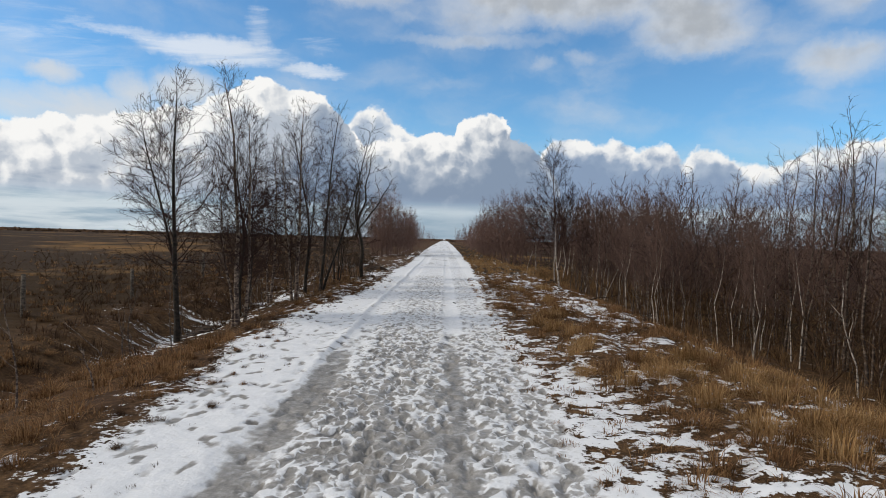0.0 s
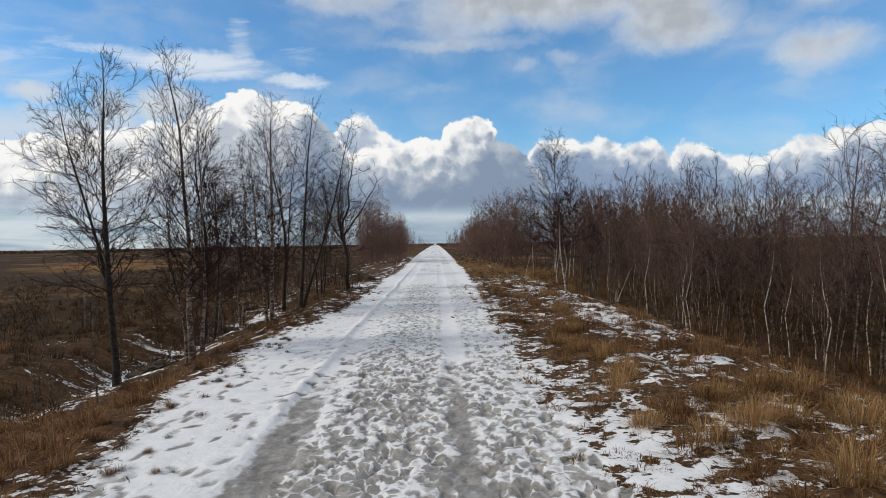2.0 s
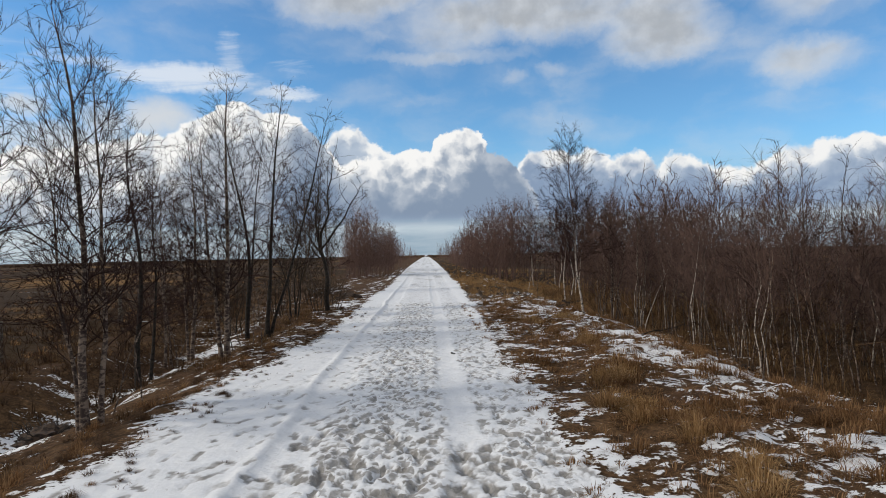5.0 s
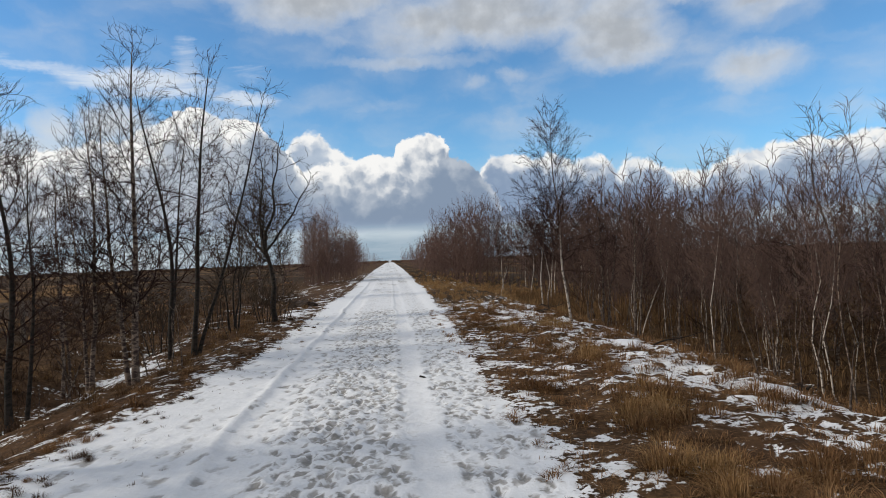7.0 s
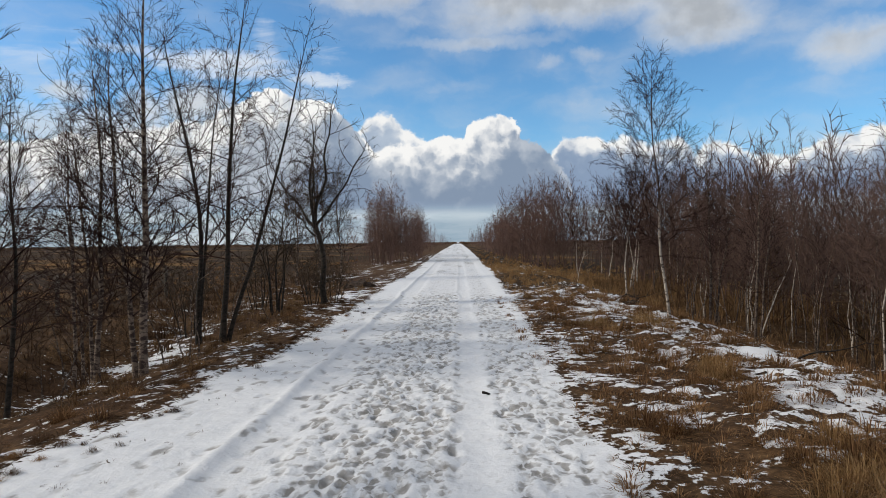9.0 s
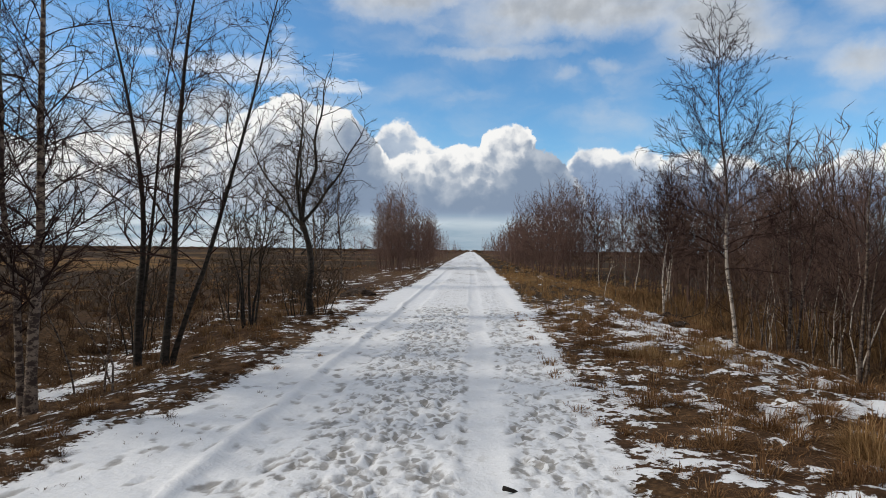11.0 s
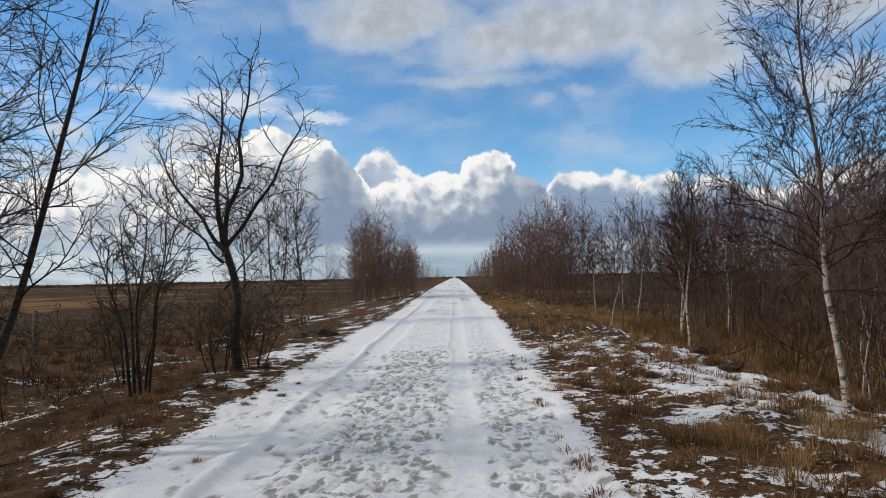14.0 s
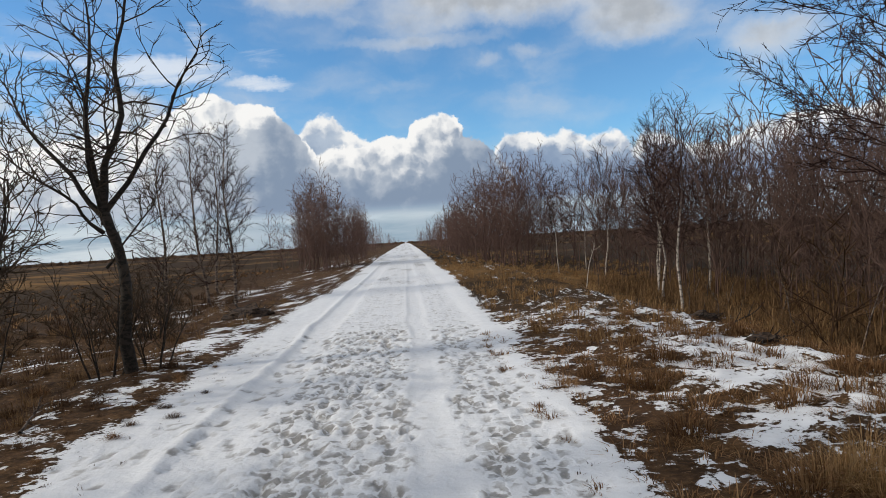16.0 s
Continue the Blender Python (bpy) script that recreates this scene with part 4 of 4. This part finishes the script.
# ---- grass ----
def tuft(seed, blades, height, spread, width):
    """Bent tapering blades from one foot; each blade is a strip of three faces."""
    rng = np.random.default_rng(seed)
    a = rng.uniform(0, 2 * np.pi, blades)
    foot = np.stack([np.cos(a), np.sin(a)], -1) * (rng.uniform(0, 1, blades) ** 0.7 * spread * 0.4)[:, None]
    out = a + rng.normal(0, 0.9, blades)
    h = height * rng.uniform(0.4, 1.1, blades) * (1 - 0.35 * np.linalg.norm(foot, axis=1) / (0.4 * spread))
    reach = spread * rng.uniform(0.05, 0.95, blades)
    h *= np.sqrt(1 - 0.7 * (reach / spread) ** 2)
    f = np.array((0, 0.55, 1.0))
    cx = foot[:, None, 0] + np.cos(out)[:, None] * reach[:, None] * f ** 1.7
    cy = foot[:, None, 1] + np.sin(out)[:, None] * reach[:, None] * f ** 1.7
    droop = (reach / spread)[:, None]
    cz = h[:, None] * (f * (1.1 + 0.2 * droop) - (0.2 + 0.5 * droop) * f ** 2.4) - 0.03
    side = np.stack([-np.sin(out), np.cos(out)], -1)[:, None] * (width * np.array((1.0, 0.85)))[None, :, None]
    mid = np.stack([cx, cy, cz], -1)
    flat = np.concatenate([side, np.zeros((blades, 2, 1))], -1)
    v = np.stack([mid[:, 0] + flat[:, 0], mid[:, 0] - flat[:, 0], mid[:, 1] + flat[:, 1], mid[:, 1] - flat[:, 1], mid[:, 2]], 1).reshape(-1, 3)
    q = np.array(((0, 1, 3), (0, 3, 2), (2, 3, 4)))
    q = (q[None] + (np.arange(blades) * 5)[:, None, None]).reshape(-1, 3)
    return v, q


def build_grass():
    rng = np.random.default_rng(91)
    gold = [tuft(200 + k, 260, 0.37, 0.35, 0.0021) for k in range(5)]
    low = [tuft(220 + k, 260, 0.24, 0.24, 0.0019) for k in range(5)]
    scrub = [tuft(250 + k, 54, 0.13, 0.2, 0.0024) for k in range(5)]
    sprig = [tuft(240 + k, 12, 0.10, 0.07, 0.003) for k in range(4)]
    coarse = [tuft(260 + k, 26, 0.34, 0.3, 0.009) for k in range(4)]
    fair = [tuft(270 + k, 38, 0.42, 0.32, 0.004) for k in range(4)]
    gold_me = [mesh_of("grass_tussock", v, q, STRAW) for v, q in gold]
    low_me = [mesh_of("grass_tussock", v, q, RUSSET) for v, q in low]
    bank_me = [mesh_of("grass_tussock", v, q, HEATH if k % 2 else RUSSET) for k, (v, q) in enumerate(low)]
    dome = [tuft(290 + k, 95, 0.23, 0.25, 0.0032) for k in range(4)]

    def stand(me, x, y, s, label, group):
        ob = new("grass_tussock", me)
        ob.matrix_basis = pose(x, y, float(land(x, y)), 0, 0, rng.uniform(0, 360)) @ Matrix.Diagonal((s * rng.uniform(0.9, 1.2), s, s * rng.uniform(0.8, 1.25), 1))
        tagged(ob, label, "grass", group)

    # single tussocks on the verges
    made = 0
    while made < 42:
        x, y = rng.uniform(2.1, 4.6), rng.uniform(4.5, 9.3)
        if x < 2.2 + 0.12 * abs(y - 6.5):
            continue
        stand(gold_me[rng.integers(5)], x, y, rng.uniform(0.8, 1.3), "tall golden dry grass tussock in patchy snow", "golden tussocks on the verge")
        made += 1
    for cx, cy, n in ((1.95, 11.8, 6), (2.3, 13.5, 6), (2.0, 9.9, 5), (2.7, 16.3, 5), (2.2, 20.2, 5), (3.2, 20.3, 4), (1.75, 7.6, 3)):
        for _ in range(n):
            stand(gold_me[rng.integers(5)], rng.normal(cx, 0.22), rng.normal(cy, 0.35), rng.uniform(0.7, 1.1), "golden dry grass tussock in patchy snow", "golden tussocks on the verge")
    for k in range(92):
        x, y = 1.3 + 3.0 * rng.uniform() ** 0.9, rng.uniform(5, 25)
        stand(low_me[rng.integers(5)], x, y, rng.uniform(0.85, 1.45), "low russet grass tussock between patches of snow", "russet tussocks on the verge")
    for k in range(68):
        y = rng.uniform(4.5, 25)
        x = float(np.interp(y, [4, 7, 9.5, 13.8, 16, 19, 26], [-2.4, -2.45, -2.9, -2.75, -2.6, -2.35, -2.3])) + rng.exponential(0.22) - 0.15
        stand(bank_me[rng.integers(5)], x, y, rng.uniform(0.2, 0.5), "small dead tuft poking out of the snow", "small tufts in the snow")
    for k in range(62):
        y = 4.2 + 21 * rng.uniform() ** 1.1
        x = float(np.interp(y, [4, 7, 9.5, 13.8, 16, 19, 26], [-2.6, -2.75, -3.15, -3.0, -2.9, -2.8, -2.7])) - rng.exponential(0.3)
        stand(bank_me[rng.integers(5)], x, y, rng.uniform(0.45, 1.0), "low russet grass tussock at the snowy edge of the ditch bank", "russet tussocks on the bank")

    def spots(n, fx, fy, s0, s1, bare=True):
        x, y = fx(n), fy(n)
        keep = (snow_cover(x, y) < 0.5) if bare else np.ones(n, bool)
        keep &= ((x + 5.1) / 1.3) ** 2 + ((y - 14.0) / 2.4) ** 2 > 1  # the dark ditch hollow stays bare
        x, y = x[keep], y[keep]
        z = land(x, y)
        return list(zip(x, y, z, rng.uniform(0, 6.28, len(x)), rng.uniform(s0, s1, len(x))))

    u = rng.uniform
    scatter("verge_grass", scrub, spots(1650, lambda n: 1.2 + 4.0 * u(0, 1, n) ** 1.15, lambda n: u(3, 27, n), 0.6, 1.5), RUSSET, "low russet dead grass on the snowy verge", "grass")
    scatter("ditch_grass", scrub, spots(560, lambda n: -2.75 - 2.8 * u(0, 1, n) ** 1.5, lambda n: u(11, 30, n), 0.5, 1.3), HEATH, "dark brown dead grass leaning into the ditch", "grass")
    scatter("bank_grass", scrub, spots(620, lambda n: u(-8.5, -2.8, n), lambda n: u(3, 11.5, n), 0.7, 1.5), RUSSET, "brown dead grass on the bank of the ditch", "grass")
    scatter("grass_sprigs", sprig, spots(1100, lambda n: np.where(u(0, 1, n) < 0.7, u(0.9, 2.6, n), u(-3.6, -2.6, n)), lambda n: u(3, 26, n), 0.5, 1.2, False), RUSSET, "short dead sprigs poking out of thin snow", "grass")
    scatter("shoulder_tufts", dome, spots(150, lambda n: u(-3.1, -2.25, n), lambda n: u(4.5, 26, n), 0.2, 0.5, False), HEATH, "small dark tufts poking out of the snowy shoulder", "grass")
    scatter("bank_reeds", fair, spots(330, lambda n: -2.9 - 4.5 * u(0, 1, n) ** 1.2, lambda n: u(18, 34, n), 0.35, 0.8), REED, "brown dead grass along the bank", "grass")
    tiny = [tuft(280 + k, 60, 0.12, 0.13, 0.003) for k in range(4)]
    scatter("verge_tufts", tiny, spots(560, lambda n: 0.95 + 2.6 * u(0, 1, n) ** 1.5, lambda n: u(3.4, 26, n), 0.5, 1.4, False), RUSSET, "small dead tufts standing in the snow of the verge", "grass")
    scatter("edge_sprigs", sprig, spots(260, lambda n: u(-2.7, -1.75, n), lambda n: u(4, 26, n), 0.3, 0.9, False), HEATH, "dark sprigs and litter on the snow beside the rut", "grass")
    scatter("long_grass", fair, spots(1100, lambda n: u(1.5, 11, n), lambda n: 24 + rng.exponential(22, n), 0.6, 1.15), BRACKEN, "long golden dry grass beside the track", "grass")
    scatter("heath_grass", coarse, spots(760, lambda n: -4.6 - rng.exponential(4, n), lambda n: u(10, 40, n), 0.5, 1.2), HEATH, "dark brown heath grass beyond the ditch", "grass")
    scatter("moor_grass", coarse, spots(800, lambda n: -8.5 - rng.exponential(9, n), lambda n: u(6, 70, n), 0.5, 1.1), RUSSET, "brown tussocky grass on the open moor", "grass")
    scatter("verge_tussocks", dome, spots(360, lambda n: 1.7 + 3.1 * u(0, 1, n) ** 0.9, lambda n: u(4, 27, n), 0.7, 1.35, False), RUSSET, "rounded russet tussocks filling the snowy verge", "grass")
    scatter("moor_tussocks", dome, spots(280, lambda n: -3.0 - 8 * u(0, 1, n) ** 1.3, lambda n: u(3.6, 10.5, n), 0.7, 1.4), RUSSET, "russet tussocks on the moor beyond the ditch", "grass")
    scatter("heath_tussocks", dome, spots(170, lambda n: u(-9, -3.4, n), lambda n: u(10, 30, n), 0.6, 1.3), REED, "dark brown tussocks along the ditch", "grass")
    scatter("tall_grass", fair, spots(420, lambda n: u(5.0, 9.5, n), lambda n: u(23.5, 37, n), 1.0, 1.8), REED, "tall reddish-brown dead grass behind the verge", "grass")
    scatter("thicket_haze", fair, spots(320, lambda n: 4.6 + 6 * u(0, 1, n), lambda n: u(5, 24, n), 0.6, 1.4), REED, "tall brown grass between the saplings", "grass")
    # HEATH darkens this grass: shade low in the thicket put into its colour
    scatter("thicket_grass", fair, spots(420, lambda n: 4.4 + 7 * u(0, 1, n) ** 1.2, lambda n: u(5, 27, n), 0.4, 0.95), HEATH, "dead brown grass among the saplings, darkened for their shade", "grass")


build_grass()


# ---- far woods and the fence ----
def build_far_woods():
    rng = np.random.default_rng(17)
    clumps = []
    for k in range(5):
        t = Tubes()
        for _ in range(6):
            x, y, h = rng.normal(0, 5), rng.normal(0, 3), rng.uniform(1.8, 3.4)
            line = stem_line(rng, (x, y, -1), h + 1, rng.normal(0, 0.5, 2), 0.3, 3, 0.1)
            t.add(line, np.array((2.2, 2.6, 2.3, 0.9)) * rng.uniform(0.6, 1.2), 3)
        clumps.append(t.arrays())
    spots = []
    for k in range(760):
        a = radians(-78 + 156 * k / 760 + rng.normal(0, 0.3))
        r = rng.uniform(430, 560)
        x, y = r * math.sin(a), r * math.cos(a)
        if abs(x) > 3.2:
            spots.append((x, y, -1.6, rng.uniform(0, 6.28), rng.uniform(0.6, 1.1)))
    scatter("far_woods", clumps, spots, HEATH, "dark line of far bare woods on the horizon", "woods")


def fence_post(x, y, h, tilt):
    t = Tubes()
    p = np.array(((0, 0, -0.2), (0, 0, h * 0.5), (0, 0, h), (0, 0, h + 0.015)))
    t.add(p, (0.055, 0.052, 0.05, 0.005), 8)
    ob = new("fence_post", t.mesh("fence_post", POST))
    ob.matrix_basis = pose(x, y, float(land(x, y)), tilt, tilt * 0.7, 0)
    tagged(ob, "weathered wooden fence post out on the moor", "fence post", "fence posts on the moor")


build_far_woods()
for x, y, h, tilt in ((-9.7, 15.1, 0.95, 3), (-9.3, 19.4, 0.9, -2), (-8.9, 23.9, 0.9, 2), (-8.6, 28.5, 0.9, 1)):
    fence_post(x, y, h, tilt)


# ---- small things on the ground ----
def earth_clod(x, y, size, seed):
    """A dark lump of earth and roots."""
    rng = np.random.default_rng(seed)
    thing = new("earth_clod")
    thing.location = (x, y, float(land(x, y)))
    bm = bmesh.new()
    bmesh.ops.create_icosphere(bm, subdivisions=3, radius=1.0)
    for v in bm.verts:
        k = 1 + 0.45 * noise.noise(v.co * 1.7 + Vector((seed, 0, 0))) + 0.3 * noise.noise(v.co * 4.5)
        v.co = Vector((v.co.x * 1.35, v.co.y * 0.9, max(v.co.z, -0.3) * 0.7)) * k * size
    me = bpy.data.meshes.new("lump")
    bm.to_mesh(me)
    bm.free()
    me.materials.append(EARTH)
    child("lump", me, thing)
    for _ in range(16):
        a = rng.uniform(0, 6.28)
        roots = Tubes()
        roots.add(shoot(rng, (math.cos(a) * size * 0.8, math.sin(a) * size * 0.6, size * 0.25), (math.cos(a), math.sin(a), rng.uniform(0, 1)), size * rng.uniform(0.7, 1.6), 4, -0.05, 0.3), np.linspace(0.012, 0.003, 5), 4)
        child("root", roots.mesh("root", DARK), thing)
    tagged(thing, "dark lump of earth with torn roots on the verge", "earth clod", "earth clods")


def fallen_branch(x, y, turn, length, seed, mat, rise=0.05):
    rng = np.random.default_rng(seed)
    t = Tubes()
    line = shoot(rng, (0, 0, 0.02), (1, 0, rise), length, 7, 0.0, 0.12)
    t.add(line, np.linspace(0.014, 0.004, 8), 5)
    for k in range(5):
        p, d = along(line, rng.uniform(0.2, 0.95))
        t.add(shoot(rng, p, aside(rng, d, 0.7), length * rng.uniform(0.15, 0.35), 3, 0.03, 0.15), np.linspace(0.006, 0.0025, 4), 4)
    ob = new("fallen_branch", t.mesh("fallen_branch", mat))
    ob.matrix_basis = pose(x, y, float(land(x, y)), 0, 0, turn)
    tagged(ob, "dead twiggy branch lying in the grass and snow", "branch", "fallen branches")


def dead_stem(x, y, height, lean, seed, mat):
    rng = np.random.default_rng(seed)
    t = Tubes()
    line = stem_line(rng, (0, 0, -0.05), height, (lean, rng.normal(0, 0.1)), 0.3, 7, 0.05)
    t.add(line, np.linspace(0.013, 0.004, 8), 5)
    for k in range(4):
        p, d = along(line, rng.uniform(0.3, 0.95))
        t.add(shoot(rng, p, aside(rng, d, 0.6), height * rng.uniform(0.12, 0.3), 3, 0.05, 0.15), np.linspace(0.005, 0.0022, 4), 4)
    ob = new("dead_stem", t.mesh("dead_stem", mat))
    ob.location = (x, y, float(land(x, y)))
    tagged(ob, "thin pale dead stem standing in brown grass", "stem", "dead stems")


# the first three are added as stand-ins for the ditch hollow's darkness
for x, y, size, seed in ((-5.2, 14.3, 0.34, 23), (-5.8, 15.0, 0.28, 29), (-4.9, 13.6, 0.24, 37), (4.45, 26.9, 0.2, 3), (3.9, 24.2, 0.14, 7), (-3.15, 30.4, 0.32, 11), (4.3, 22.9, 0.12, 13), (4.6, 14.9, 0.12, 19)):
    earth_clod(x, y, size, seed)
for k, (x, y, turn, length) in enumerate(((3.9, 17.3, 30, 0.9), (4.3, 19.0, 110, 0.7), (3.2, 16.6, 200, 0.6), (-3.4, 7.2, 60, 0.7), (-3.6, 20.6, 15, 0.8), (2.6, 15.6, 140, 0.5), (4.2, 25.6, 50, 1.3), (-3.0, 22.6, 100, 0.5), (0.25, 15.9, 20, 0.22), (3.9, 12.2, 75, 0.8))):
    fallen_branch(x, y, turn, length, 400 + k, SAPLING if k % 2 else DARK)
rng = np.random.default_rng(31)
for k in range(26):
    y = rng.uniform(6, 25)
    dead_stem(rng.uniform(-6.0, -3.5), y, rng.uniform(0.5, 1.5), rng.normal(0, 0.3), 500 + k, SAPLING if k % 3 else BROWN_BIRCH)
for k in range(22):
    dead_stem(rng.uniform(4.0, 6.5), rng.uniform(7, 33), rng.uniform(0.6, 1.6), rng.normal(0, 0.35), 560 + k, SAPLING if k % 4 else BIRCH)
